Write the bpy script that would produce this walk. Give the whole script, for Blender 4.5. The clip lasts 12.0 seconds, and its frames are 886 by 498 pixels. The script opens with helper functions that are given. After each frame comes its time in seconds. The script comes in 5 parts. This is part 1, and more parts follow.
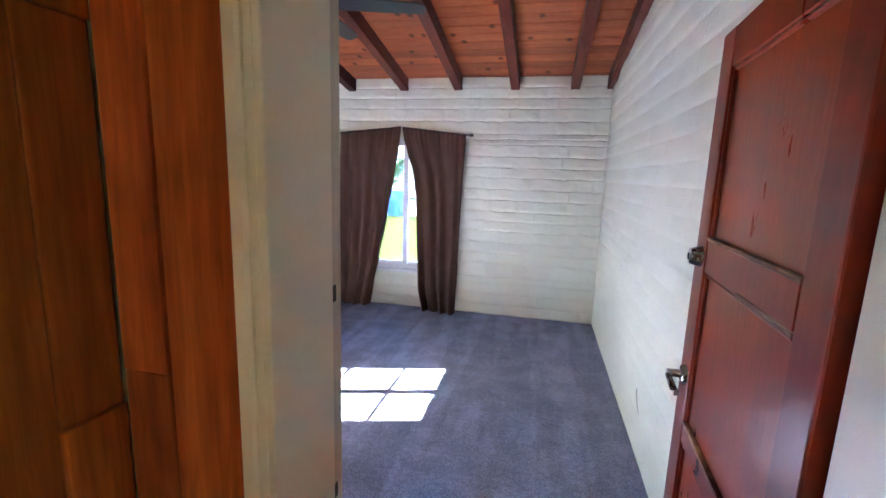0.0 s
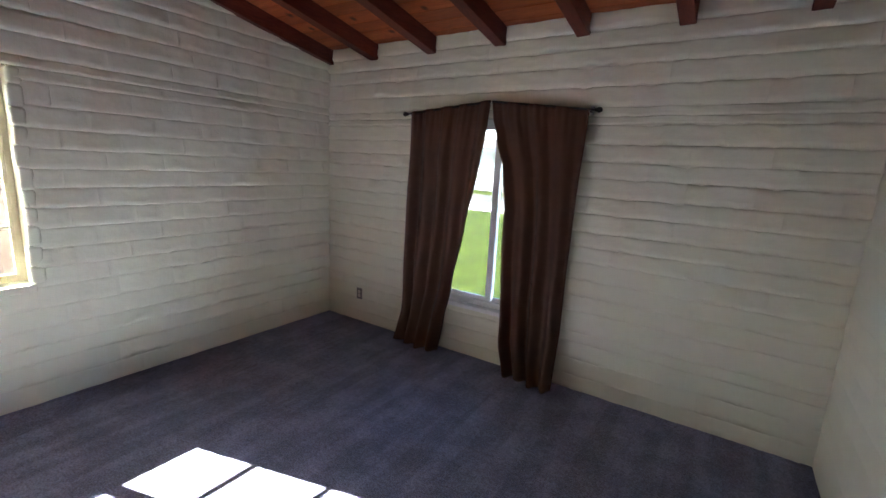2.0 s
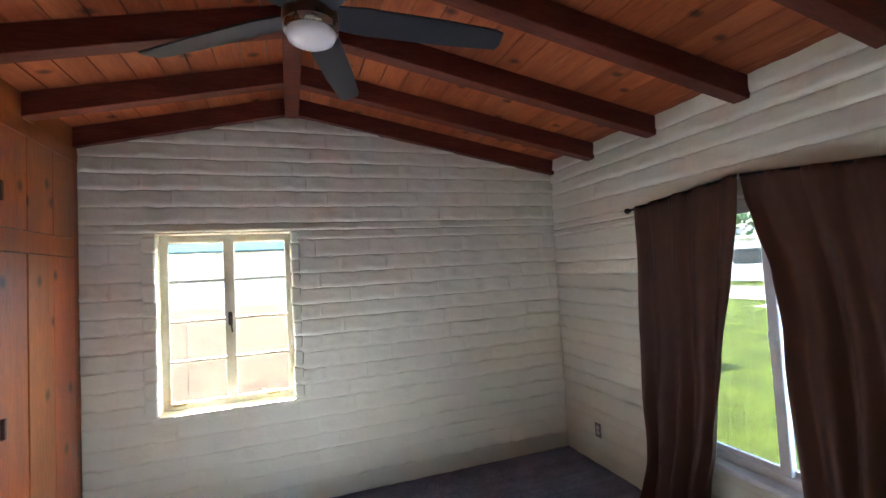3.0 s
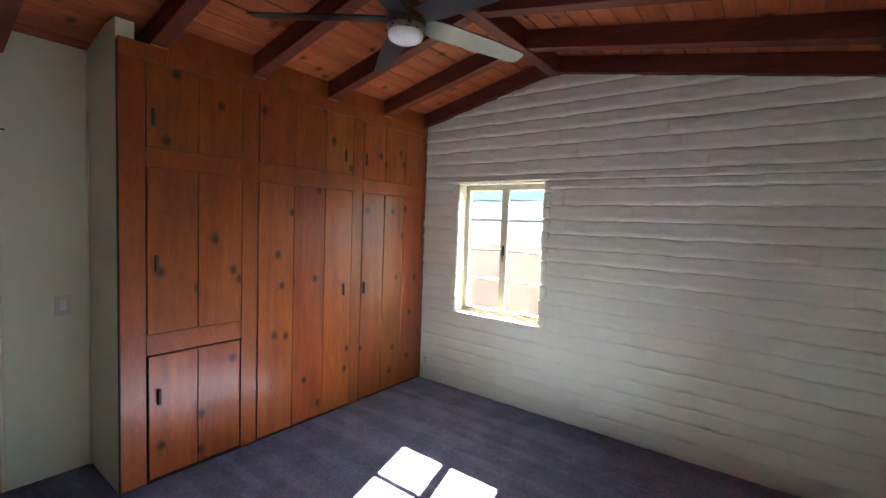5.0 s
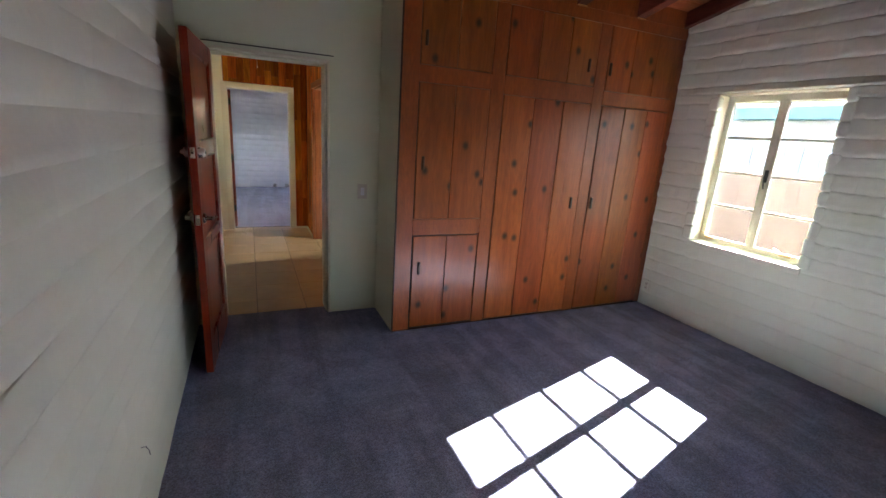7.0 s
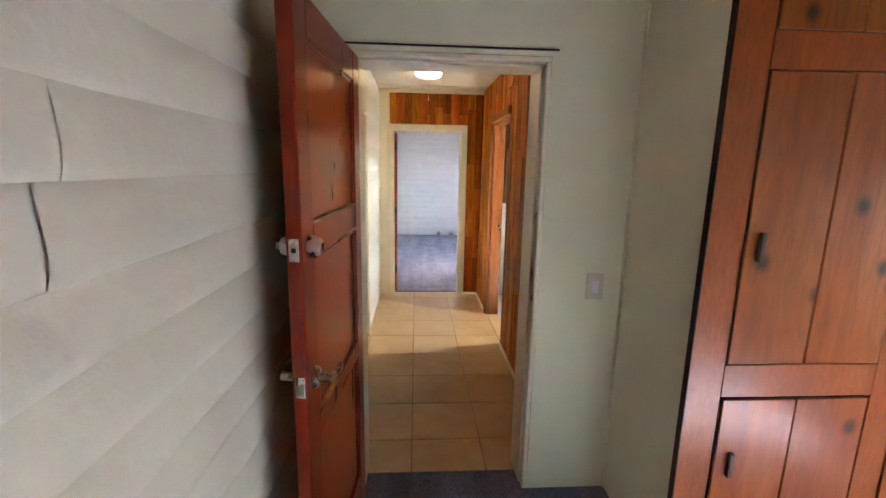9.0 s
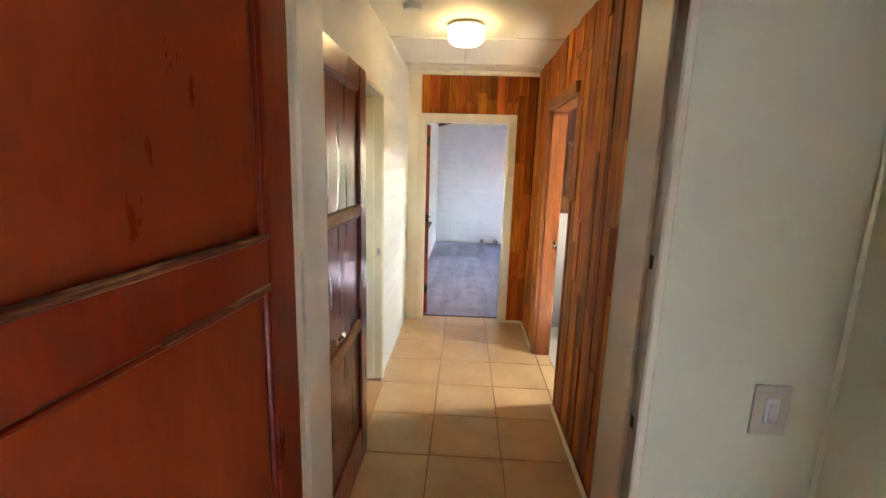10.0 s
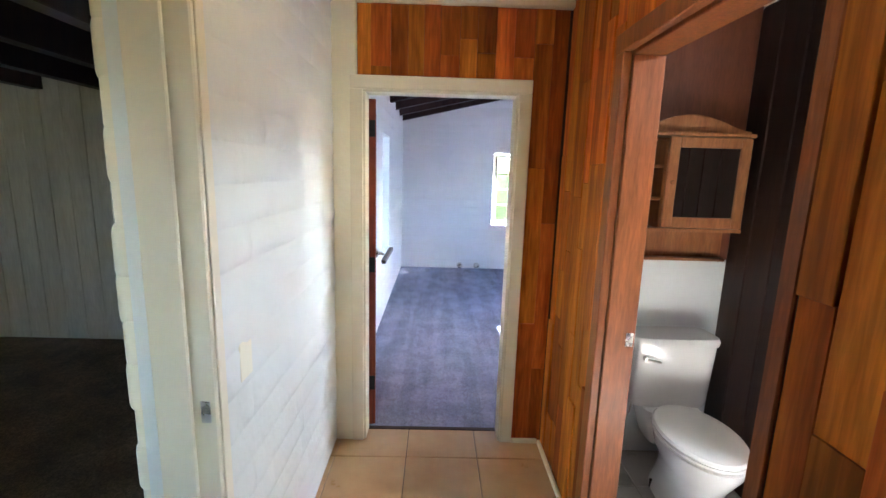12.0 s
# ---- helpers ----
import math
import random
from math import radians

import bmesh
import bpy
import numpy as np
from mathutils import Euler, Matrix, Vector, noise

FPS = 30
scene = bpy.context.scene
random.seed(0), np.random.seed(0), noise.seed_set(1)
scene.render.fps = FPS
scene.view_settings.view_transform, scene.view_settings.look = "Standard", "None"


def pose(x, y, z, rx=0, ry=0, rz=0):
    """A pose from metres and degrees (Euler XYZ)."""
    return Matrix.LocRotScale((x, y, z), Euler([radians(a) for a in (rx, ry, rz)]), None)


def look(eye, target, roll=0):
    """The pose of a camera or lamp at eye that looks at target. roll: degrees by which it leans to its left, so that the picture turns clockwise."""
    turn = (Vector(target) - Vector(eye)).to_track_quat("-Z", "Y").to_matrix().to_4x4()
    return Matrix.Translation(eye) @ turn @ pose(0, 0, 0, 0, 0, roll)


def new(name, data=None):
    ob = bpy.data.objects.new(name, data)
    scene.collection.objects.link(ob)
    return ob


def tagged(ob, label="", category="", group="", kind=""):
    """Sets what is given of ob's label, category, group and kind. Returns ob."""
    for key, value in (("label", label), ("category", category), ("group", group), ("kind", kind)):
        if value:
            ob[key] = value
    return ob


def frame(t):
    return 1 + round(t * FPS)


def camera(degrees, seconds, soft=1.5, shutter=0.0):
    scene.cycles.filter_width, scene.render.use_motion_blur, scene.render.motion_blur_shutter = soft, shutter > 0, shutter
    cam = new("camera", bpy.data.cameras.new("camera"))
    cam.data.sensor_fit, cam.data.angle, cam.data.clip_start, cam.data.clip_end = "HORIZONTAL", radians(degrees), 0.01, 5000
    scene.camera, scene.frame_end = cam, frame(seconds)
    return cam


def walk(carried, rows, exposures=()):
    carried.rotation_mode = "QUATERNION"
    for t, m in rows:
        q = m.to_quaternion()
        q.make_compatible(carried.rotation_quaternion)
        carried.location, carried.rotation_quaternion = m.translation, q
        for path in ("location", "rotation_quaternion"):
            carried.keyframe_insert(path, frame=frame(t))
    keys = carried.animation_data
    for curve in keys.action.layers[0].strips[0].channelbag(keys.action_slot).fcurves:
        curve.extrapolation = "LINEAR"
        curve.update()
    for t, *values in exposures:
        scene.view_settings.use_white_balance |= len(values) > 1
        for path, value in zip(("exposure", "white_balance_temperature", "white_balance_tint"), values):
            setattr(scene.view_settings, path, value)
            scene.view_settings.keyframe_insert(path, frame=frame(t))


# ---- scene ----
cam = camera(91.1, 12.0)

PATH = [
    (0, (1.842, 0.728, 1.604), (1.415, 2.653, 1.265), 1.9),
    (0.5, (1.891, 1.132, 1.610), (1.418, 3.042, 1.238), 4.1),
    (1, (1.858, 1.525, 1.558), (1.175, 3.364, 1.154), 3.9),
    (1.5, (1.840, 2.021, 1.609), (1.093, 3.834, 1.215), 3.9),
    (2, (1.862, 2.532, 1.630), (0.789, 4.176, 1.247), 3.0),
    (2.5, (1.823, 2.935, 1.646), (0.324, 4.206, 1.276), 0.6),
    (3, (1.897, 3.294, 1.696), (0.013, 3.958, 1.786), -3.1),
    (3.5, (2.033, 3.698, 1.725), (0.043, 3.677, 1.923), -3.0),
    (3.7, (2.038, 3.868, 1.723), (0.064, 3.629, 1.937), -3.8),
    (5.3, (1.896, 5.025, 1.622), (0.355, 3.763, 1.439), 2.9),
    (5.5, (1.925, 5.075, 1.603), (0.359, 3.859, 1.339), 3.3),
    (6, (1.996, 5.159, 1.621), (0.553, 3.815, 1.286), 1.8),
    (6.5, (2.039, 5.133, 1.582), (0.780, 3.643, 1.138), 2.8),
    (7, (2.061, 5.054, 1.574), (1.265, 3.292, 1.063), 3.8),
    (7.5, (2.071, 4.734, 1.573), (1.550, 2.859, 1.111), 3.8),
    (7.7, (2.093, 4.564, 1.592), (1.610, 2.677, 1.136), 3.5),
    (9.3, (2.001, 3.058, 1.604), (1.916, 1.094, 1.239), 0.8),
    (9.5, (1.968, 2.863, 1.588), (1.901, 0.897, 1.224), 0.8),
    (10, (1.916, 2.373, 1.586), (2.003, 0.411, 1.210), 1.7),
    (10.5, (1.966, 1.864, 1.603), (2.041, -0.102, 1.242), 1.8),
    (11, (1.936, 1.360, 1.593), (2.027, -0.608, 1.248), -0.5),
    (11.5, (1.914, 0.875, 1.598), (2.048, -1.088, 1.239), 0.4),
    (12, (1.925, 0.414, 1.605), (1.887, -1.553, 1.250), 1.7),
]
EXPOSURES = [
    (0.0, 7.5, 5650, 9),
    (0.5, 7.05, 6050, 8),
    (1.0, 6.35, 6450, 8),
    (1.5, 5.97, 6550, 8),
    (2.5, 6.05, 6600, 8),
    (3.5, 6.15, 6600, 9),
    (5.5, 6.05, 6450, 9),
    (6.5, 5.93, 6500, 9),
    (7.5, 5.90, 6600, 9),
    (9.3, 7.08, 6950, 10),
    (10.5, 7.05, 6850, 10),
    (11.0, 6.95, 6600, 11),
    (12.0, 6.65, 5700, 11),
]
walk(cam, [(t, look(eye, target, roll)) for t, eye, target, roll in PATH], EXPOSURES)

# ---- world, sun, lamps ----
SUN_WAY = Vector((1.0, 0.28, -0.66)).normalized()
world = bpy.data.worlds.new("sky")
world.use_nodes = True
scene.world = world
wn = world.node_tree.nodes
sky = wn.new("ShaderNodeTexSky")
sky.sky_type = "NISHITA"
sky.sun_disc = False
sky.sun_elevation = math.asin(-SUN_WAY.z)
sky.sun_rotation = math.atan2(-SUN_WAY.x, -SUN_WAY.y)
wn["Background"].inputs["Strength"].default_value = 0.15
world.node_tree.links.new(sky.outputs["Color"], wn["Background"].inputs["Color"])
sun_data = bpy.data.lights.new("sun", "SUN")
sun_data.energy = 4.0
sun_data.angle = radians(0.4)
sun_data.color = (1.0, 0.95, 0.87)
sun = new("sun", sun_data)
sun.matrix_world = look((-20, -6, 14), Vector((-20, -6, 14)) + SUN_WAY)


# ---- materials ----
def surface(name, dark, light, scale=3.0, stretch=(1, 1, 1), rough=0.6, bump=0.2, bump_scale=60.0, depth=0.004,
            metal=0.0, piece=0.0, coat=0.0, contrast=(0.3, 0.7), knots=0.0, grain=0.0, gloss_var=0.1, sheen=0.0, wave_bump=0.0, speck=0.0, streak=0.0, flat="xz", island=0.0, hue=0.0, spec=0.5, rings=0.0):
    """Two scales of colour variation and a fine relief, laid in world metres."""
    m = bpy.data.materials.new(name)
    m.use_nodes = True
    n, l = m.node_tree.nodes, m.node_tree.links
    b = n["Principled BSDF"]
    geo = n.new("ShaderNodeNewGeometry")
    pos = geo.outputs["Position"]
    info = n.new("ShaderNodeObjectInfo")
    shift = n.new("ShaderNodeVectorMath")
    shift.operation = "MULTIPLY_ADD"
    shift.inputs[1].default_value = (7.3, 5.1, 3.7) if piece else (0, 0, 0)
    l.new(info.outputs["Random"], shift.inputs[0])
    l.new(pos, shift.inputs[2])
    pos = shift.outputs[0]
    mp = n.new("ShaderNodeMapping")
    mp.inputs["Scale"].default_value = stretch
    l.new(pos, mp.inputs["Vector"])
    big = n.new("ShaderNodeTexNoise")
    big.inputs["Scale"].default_value = scale
    big.inputs["Detail"].default_value = 6
    big.inputs["Roughness"].default_value = 0.6
    l.new(mp.outputs[0], big.inputs["Vector"])
    ramp = n.new("ShaderNodeValToRGB")
    ramp.color_ramp.elements[0].position, ramp.color_ramp.elements[1].position = contrast
    ramp.color_ramp.elements[0].color, ramp.color_ramp.elements[1].color = (*dark, 1), (*light, 1)
    l.new(big.outputs["Fac"], ramp.inputs["Fac"])
    colour = ramp.outputs["Color"]

    def mix(kind, fac, a, c):
        x = n.new("ShaderNodeMix")
        x.data_type, x.blend_type = "RGBA", kind
        for sock, v in ((x.inputs["Factor"], fac), (x.inputs["A"], a), (x.inputs["B"], c)):
            if hasattr(v, "is_linked"):
                l.new(v, sock)
            else:
                sock.default_value = v
        return x.outputs["Result"]

    if grain:
        fine = n.new("ShaderNodeTexNoise")
        fine.inputs["Scale"].default_value = scale * 7
        fine.inputs["Detail"].default_value = 4
        fine.inputs["Distortion"].default_value = 0.6
        l.new(mp.outputs[0], fine.inputs["Vector"])
        gr = n.new("ShaderNodeValToRGB")
        gr.color_ramp.elements[0].position, gr.color_ramp.elements[1].position = 0.35, 0.65
        gr.color_ramp.elements[0].color = (1 - grain, 1 - grain, 1 - grain, 1)
        l.new(fine.outputs["Fac"], gr.inputs["Fac"])
        colour = mix("MULTIPLY", 1.0, colour, gr.outputs["Color"])
    for amount, sc, st, lo, hi in ((speck, 110.0, (1, 1, 1), 0.34, 0.66), (speck * 0.45, 34.0, (1, 1, 1), 0.36, 0.64), (speck * 0.42, 5.0, (1, 1, 1), 0.40, 0.60), (streak, 2.0, (3.4, 0.30, 1), 0.45, 0.55)):
        if amount:
            sn = n.new("ShaderNodeTexNoise")
            sn.inputs["Scale"].default_value = sc
            sn.inputs["Detail"].default_value = 3
            sm = n.new("ShaderNodeMapping")
            sm.inputs["Scale"].default_value = st
            l.new(pos, sm.inputs["Vector"])
            l.new(sm.outputs[0], sn.inputs["Vector"])
            sr = n.new("ShaderNodeValToRGB")
            sr.color_ramp.elements[0].position, sr.color_ramp.elements[1].position = lo, hi
            sr.color_ramp.elements[0].color = (1 - amount, 1 - amount, 1 - amount, 1)
            sr.color_ramp.elements[1].color = (1 + amount * 0.35, 1 + amount * 0.35, 1 + amount * 0.35, 1)
            l.new(sn.outputs["Fac"], sr.inputs["Fac"])
            colour = mix("MULTIPLY", 1.0, colour, sr.outputs["Color"])
    if knots:
        vor = n.new("ShaderNodeTexVoronoi")
        vor.voronoi_dimensions = "2D"
        vor.inputs["Scale"].default_value = 3.1
        cut, flatten, warp = n.new("ShaderNodeSeparateXYZ"), n.new("ShaderNodeCombineXYZ"), n.new("ShaderNodeMapping")
        l.new(pos, cut.inputs[0])
        l.new(cut.outputs["XYZ".index(flat[0].upper())], flatten.inputs[0])
        l.new(cut.outputs["XYZ".index(flat[1].upper())], flatten.inputs[1])
        warp.inputs["Scale"].default_value = (1.0, 0.8, 1.0)
        l.new(flatten.outputs[0], warp.inputs["Vector"])
        l.new(warp.outputs[0], vor.inputs["Vector"])
        kr = n.new("ShaderNodeValToRGB")
        kr.color_ramp.elements[0].position, kr.color_ramp.elements[1].position = 0.035, 0.11
        kr.color_ramp.elements[0].color = (1 - knots, 1 - knots, 1 - knots, 1)
        kr.color_ramp.elements[1].color = (1, 1, 1, 1)
        l.new(vor.outputs["Distance"], kr.inputs["Fac"])
        colour = mix("MULTIPLY", 1.0, colour, kr.outputs["Color"])
    if rings:
        # contour lines of a drawn-out noise: cathedral grain
        field, many, fold, line = n.new("ShaderNodeTexNoise"), n.new("ShaderNodeMath"), n.new("ShaderNodeMath"), n.new("ShaderNodeValToRGB")
        drawn = n.new("ShaderNodeMapping")
        drawn.inputs["Scale"].default_value = (4.2, 4.2, 0.8)
        l.new(pos, drawn.inputs["Vector"])
        l.new(drawn.outputs[0], field.inputs["Vector"])
        field.inputs["Scale"].default_value = 1.2
        field.inputs["Detail"].default_value = 2.5
        many.operation, fold.operation = "MULTIPLY", "PINGPONG"
        many.inputs[1].default_value, fold.inputs[1].default_value = 26.0, 1.0
        l.new(field.outputs["Fac"], many.inputs[0])
        l.new(many.outputs[0], fold.inputs[0])
        line.color_ramp.elements[0].position, line.color_ramp.elements[1].position = 0.05, 0.7
        line.color_ramp.elements[0].color = (1 - rings, 1 - rings, 1 - rings, 1)
        line.color_ramp.elements[1].color = (1 + rings * 0.2, 1 + rings * 0.2, 1 + rings * 0.2, 1)
        l.new(fold.outputs[0], line.inputs["Fac"])
        colour = mix("MULTIPLY", 1.0, colour, line.outputs["Color"])
    if piece:
        hsv = n.new("ShaderNodeHueSaturation")
        val = n.new("ShaderNodeMapRange")
        val.inputs["To Min"].default_value, val.inputs["To Max"].default_value = 1 - piece, 1 + piece
        l.new(info.outputs["Random"], val.inputs["Value"])
        l.new(val.outputs[0], hsv.inputs["Value"])
        if hue:
            turn = n.new("ShaderNodeMath")
            turn.operation = "MULTIPLY"
            turn.inputs[1].default_value = 17.3
            wrap = n.new("ShaderNodeMath")
            wrap.operation = "FRACT"
            tone = n.new("ShaderNodeMapRange")
            tone.inputs["To Min"].default_value, tone.inputs["To Max"].default_value = 0.5 - hue, 0.5 + hue
            l.new(info.outputs["Random"], turn.inputs[0])
            l.new(turn.outputs[0], wrap.inputs[0])
            l.new(wrap.outputs[0], tone.inputs["Value"])
            l.new(tone.outputs[0], hsv.inputs["Hue"])
        l.new(colour, hsv.inputs["Color"])
        colour = hsv.outputs["Color"]
    if island:
        tint, spread = n.new("ShaderNodeHueSaturation"), n.new("ShaderNodeMapRange")
        spread.inputs["To Min"].default_value, spread.inputs["To Max"].default_value = 1 - island, 1 + island
        l.new(geo.outputs["Random Per Island"], spread.inputs["Value"])
        l.new(spread.outputs[0], tint.inputs["Value"])
        l.new(colour, tint.inputs["Color"])
        colour = tint.outputs["Color"]
    l.new(colour, b.inputs["Base Color"])
    b.inputs["Metallic"].default_value = metal
    rr = n.new("ShaderNodeMapRange")
    rr.inputs["To Min"].default_value, rr.inputs["To Max"].default_value = max(0.02, rough - gloss_var), min(1, rough + gloss_var)
    l.new(big.outputs["Fac"], rr.inputs["Value"])
    l.new(rr.outputs[0], b.inputs["Roughness"])
    b.inputs["Specular IOR Level"].default_value = spec
    b.inputs["Coat Weight"].default_value = coat
    b.inputs["Coat Roughness"].default_value = 0.18
    b.inputs["Sheen Weight"].default_value = sheen
    if bump:
        bn = n.new("ShaderNodeTexNoise")
        bn.inputs["Scale"].default_value = bump_scale
        bn.inputs["Detail"].default_value = 5
        l.new(mp.outputs[0] if grain else pos, bn.inputs["Vector"])
        bu = n.new("ShaderNodeBump")
        bu.inputs["Strength"].default_value = bump
        bu.inputs["Distance"].default_value = depth
        l.new(bn.outputs["Fac"], bu.inputs["Height"])
        if rings:
            ridge = n.new("ShaderNodeBump")
            ridge.inputs["Strength"].default_value = min(1.0, rings * 1.6)
            ridge.inputs["Distance"].default_value = 0.002
            l.new(fold.outputs[0], ridge.inputs["Height"])
            l.new(bu.outputs[0], ridge.inputs["Normal"])
            bu = ridge
        l.new(bu.outputs[0], b.inputs["Normal"])
        if coat and wave_bump:
            l.new(bu.outputs[0], b.inputs["Coat Normal"])
    return m


WHITE_WALL = surface("white_adobe_paint", (0.690, 0.704, 0.580), (0.780, 0.794, 0.668), 1.6, rough=0.55, bump=0.35, bump_scale=38, depth=0.006, contrast=(0.2, 0.8))
FAR_WHITE = surface("cool_white_paint", (0.70, 0.69, 0.70), (0.79, 0.78, 0.79), 1.8, rough=0.5, bump=0.35, bump_scale=34, depth=0.006, contrast=(0.2, 0.8))
WHITE_BLOCK = surface("white_block_paint", (0.700, 0.714, 0.588), (0.790, 0.804, 0.676), 2.2, rough=0.5, bump=0.35, bump_scale=30, depth=0.006, piece=0.008, contrast=(0.2, 0.8))
SMOOTH_WALL = surface("smooth_wall_paint", (0.69, 0.715, 0.53), (0.75, 0.775, 0.59), 0.9, rough=0.6, bump=0.15, bump_scale=90, depth=0.002)
CREAM = surface("cream_trim_paint", (0.70, 0.66, 0.50), (0.78, 0.74, 0.58), 2.0, rough=0.4, bump=0.2, bump_scale=30, depth=0.002)
HALL_WHITE = surface("hall_white_paint", (0.74, 0.72, 0.56), (0.82, 0.80, 0.64), 1.4, rough=0.5, bump=0.3, bump_scale=35, depth=0.005)
HALL_WALL = surface("hall_wall_white", (0.65, 0.68, 0.64), (0.73, 0.76, 0.72), 1.4, rough=0.55, bump=0.35, bump_scale=35, depth=0.006)
STEEL_PAINT = surface("window_steel_paint", (0.52, 0.49, 0.38), (0.66, 0.63, 0.52), 9, rough=0.45, bump=0.3, bump_scale=80, depth=0.001)
VINYL = surface("white_vinyl", (0.74, 0.75, 0.76), (0.8, 0.81, 0.82), 3, rough=0.35, bump=0.05)
CARPET = surface("blue_grey_carpet", (0.195, 0.214, 0.348), (0.270, 0.295, 0.470), 1.8, rough=0.95, bump=1.0, bump_scale=220, depth=0.010, sheen=0.2, contrast=(0.3, 0.7), gloss_var=0.04, speck=0.50, streak=0.20)
CEIL_BOARD = surface("ceiling_pine", (0.30, 0.068, 0.020), (0.46, 0.134, 0.046), 2.0, stretch=(0.8, 6, 6), rough=0.5, bump=0.3, bump_scale=20, depth=0.002, grain=0.22, knots=0.75, flat="xy", island=0.22, spec=0.25)
RAFTER = surface("rafter_stain", (0.10, 0.022, 0.013), (0.185, 0.045, 0.026), 2.0, stretch=(6, 0.8, 6), rough=0.5, bump=0.3, bump_scale=20, depth=0.003, grain=0.3, spec=0.25)
PINE = surface("knotty_pine_varnish", (0.225, 0.048, 0.008), (0.360, 0.094, 0.018), 2.2, stretch=(6, 6, 0.7), rough=0.32, bump=0.18, bump_scale=14, depth=0.0015, grain=0.16, knots=0.88, piece=0.17, hue=0.008, coat=0.25, rings=0.09)
PINE_FRAME = surface("pine_frame_varnish", (0.215, 0.045, 0.007), (0.315, 0.077, 0.014), 2.2, stretch=(5, 5, 1.2), rough=0.36, bump=0.15, bump_scale=14, depth=0.0015, grain=0.22, piece=0.08, coat=0.25)
DOOR_RED = surface("red_mahogany_door", (0.16, 0.012, 0.003), (0.29, 0.030, 0.006), 1.6, stretch=(5, 5, 0.9), rough=0.30, bump=0.22, bump_scale=8, depth=0.002, grain=0.14, coat=0.10, wave_bump=1, spec=0.3)
DOOR_PANEL = surface("weathered_door_panel", (0.24, 0.026, 0.005), (0.38, 0.055, 0.011), 1.4, stretch=(5, 5, 1.1), rough=0.30, bump=0.25, bump_scale=12, depth=0.003, grain=0.12, coat=0.14, wave_bump=1, spec=0.35)
WORN_EDGE = surface("worn_bare_wood", (0.36, 0.145, 0.050), (0.62, 0.33, 0.14), 4, stretch=(8, 1.0, 8), rough=0.55, bump=0.5, bump_scale=14, depth=0.003, grain=0.35, rings=0.12)
WORN_RED = surface("chipped_red_varnish", (0.13, 0.018, 0.007), (0.62, 0.40, 0.20), 3.0, stretch=(3, 1.6, 26), rough=0.45, bump=0.6, bump_scale=20, depth=0.004, grain=0.4, contrast=(0.46, 0.62))
PLANK = surface("patchwork_redwood", (0.26, 0.052, 0.005), (0.63, 0.190, 0.019), 1.6, stretch=(8, 8, 0.6), rough=0.60, bump=0.2, bump_scale=12, depth=0.002, grain=0.28, piece=0.42, hue=0.010, spec=0.14, rings=0.12)
CASING_WOOD = surface("redwood_casing", (0.17, 0.045, 0.010), (0.31, 0.096, 0.024), 2.2, stretch=(7, 7, 0.8), rough=0.5, bump=0.25, bump_scale=12, depth=0.002, grain=0.3, coat=0.05, spec=0.3)
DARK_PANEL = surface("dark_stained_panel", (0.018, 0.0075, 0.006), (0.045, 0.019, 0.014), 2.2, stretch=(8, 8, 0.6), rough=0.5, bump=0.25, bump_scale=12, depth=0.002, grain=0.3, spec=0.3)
CABINET_WOOD = surface("cabinet_pine", (0.27, 0.10, 0.035), (0.40, 0.17, 0.065), 2.4, stretch=(6, 6, 1.0), rough=0.4, bump=0.2, bump_scale=14, depth=0.001, grain=0.25)
TILE = surface("terracotta_tile", (0.42, 0.262, 0.125), (0.55, 0.370, 0.195), 3.5, rough=0.32, bump=0.2, bump_scale=22, depth=0.002, piece=0.06, gloss_var=0.12)
GROUT = surface("dark_grout", (0.13, 0.09, 0.06), (0.20, 0.14, 0.09), 12, rough=0.9, bump=0.3)
BATH_TILE = surface("pale_bath_tile", (0.48, 0.45, 0.40), (0.60, 0.57, 0.52), 3.0, rough=0.3, bump=0.1, piece=0.04)
BATH_WHITE = surface("bath_white_paint", (0.72, 0.75, 0.76), (0.78, 0.81, 0.82), 1.5, rough=0.45, bump=0.1, bump_scale=60)
UPPER_WOOD = surface("red_brown_boards", (0.13, 0.040, 0.021), (0.20, 0.068, 0.036), 2.4, stretch=(6, 6, 1.0), rough=0.45, bump=0.2, bump_scale=14, depth=0.001, grain=0.2)
PORCELAIN = surface("white_porcelain", (0.80, 0.80, 0.79), (0.84, 0.84, 0.83), 2, rough=0.12, bump=0.0, coat=0.3, gloss_var=0.03)
NICKEL = surface("brushed_nickel", (0.45, 0.43, 0.40), (0.60, 0.57, 0.53), 20, rough=0.28, bump=0.1, bump_scale=200, depth=0.0005, metal=1.0)
BRASS = surface("worn_brass", (0.45, 0.33, 0.16), (0.62, 0.48, 0.26), 20, rough=0.3, bump=0.1, metal=1.0)
BLACK_METAL = surface("black_iron", (0.015, 0.014, 0.014), (0.035, 0.032, 0.03), 12, rough=0.45, bump=0.1, metal=0.6)
BLACK_HANDLE = surface("dark_brown_pull", (0.035, 0.014, 0.008), (0.065, 0.026, 0.015), 12, rough=0.5, bump=0.1)
FAN_BLADE = surface("fan_blade_dark", (0.018, 0.022, 0.025), (0.034, 0.040, 0.044), 3, stretch=(1, 1, 1), rough=0.32, bump=0.05)
FAN_BODY = surface("fan_bronze_nickel", (0.16, 0.13, 0.11), (0.26, 0.22, 0.19), 14, rough=0.3, bump=0.05, metal=1.0)
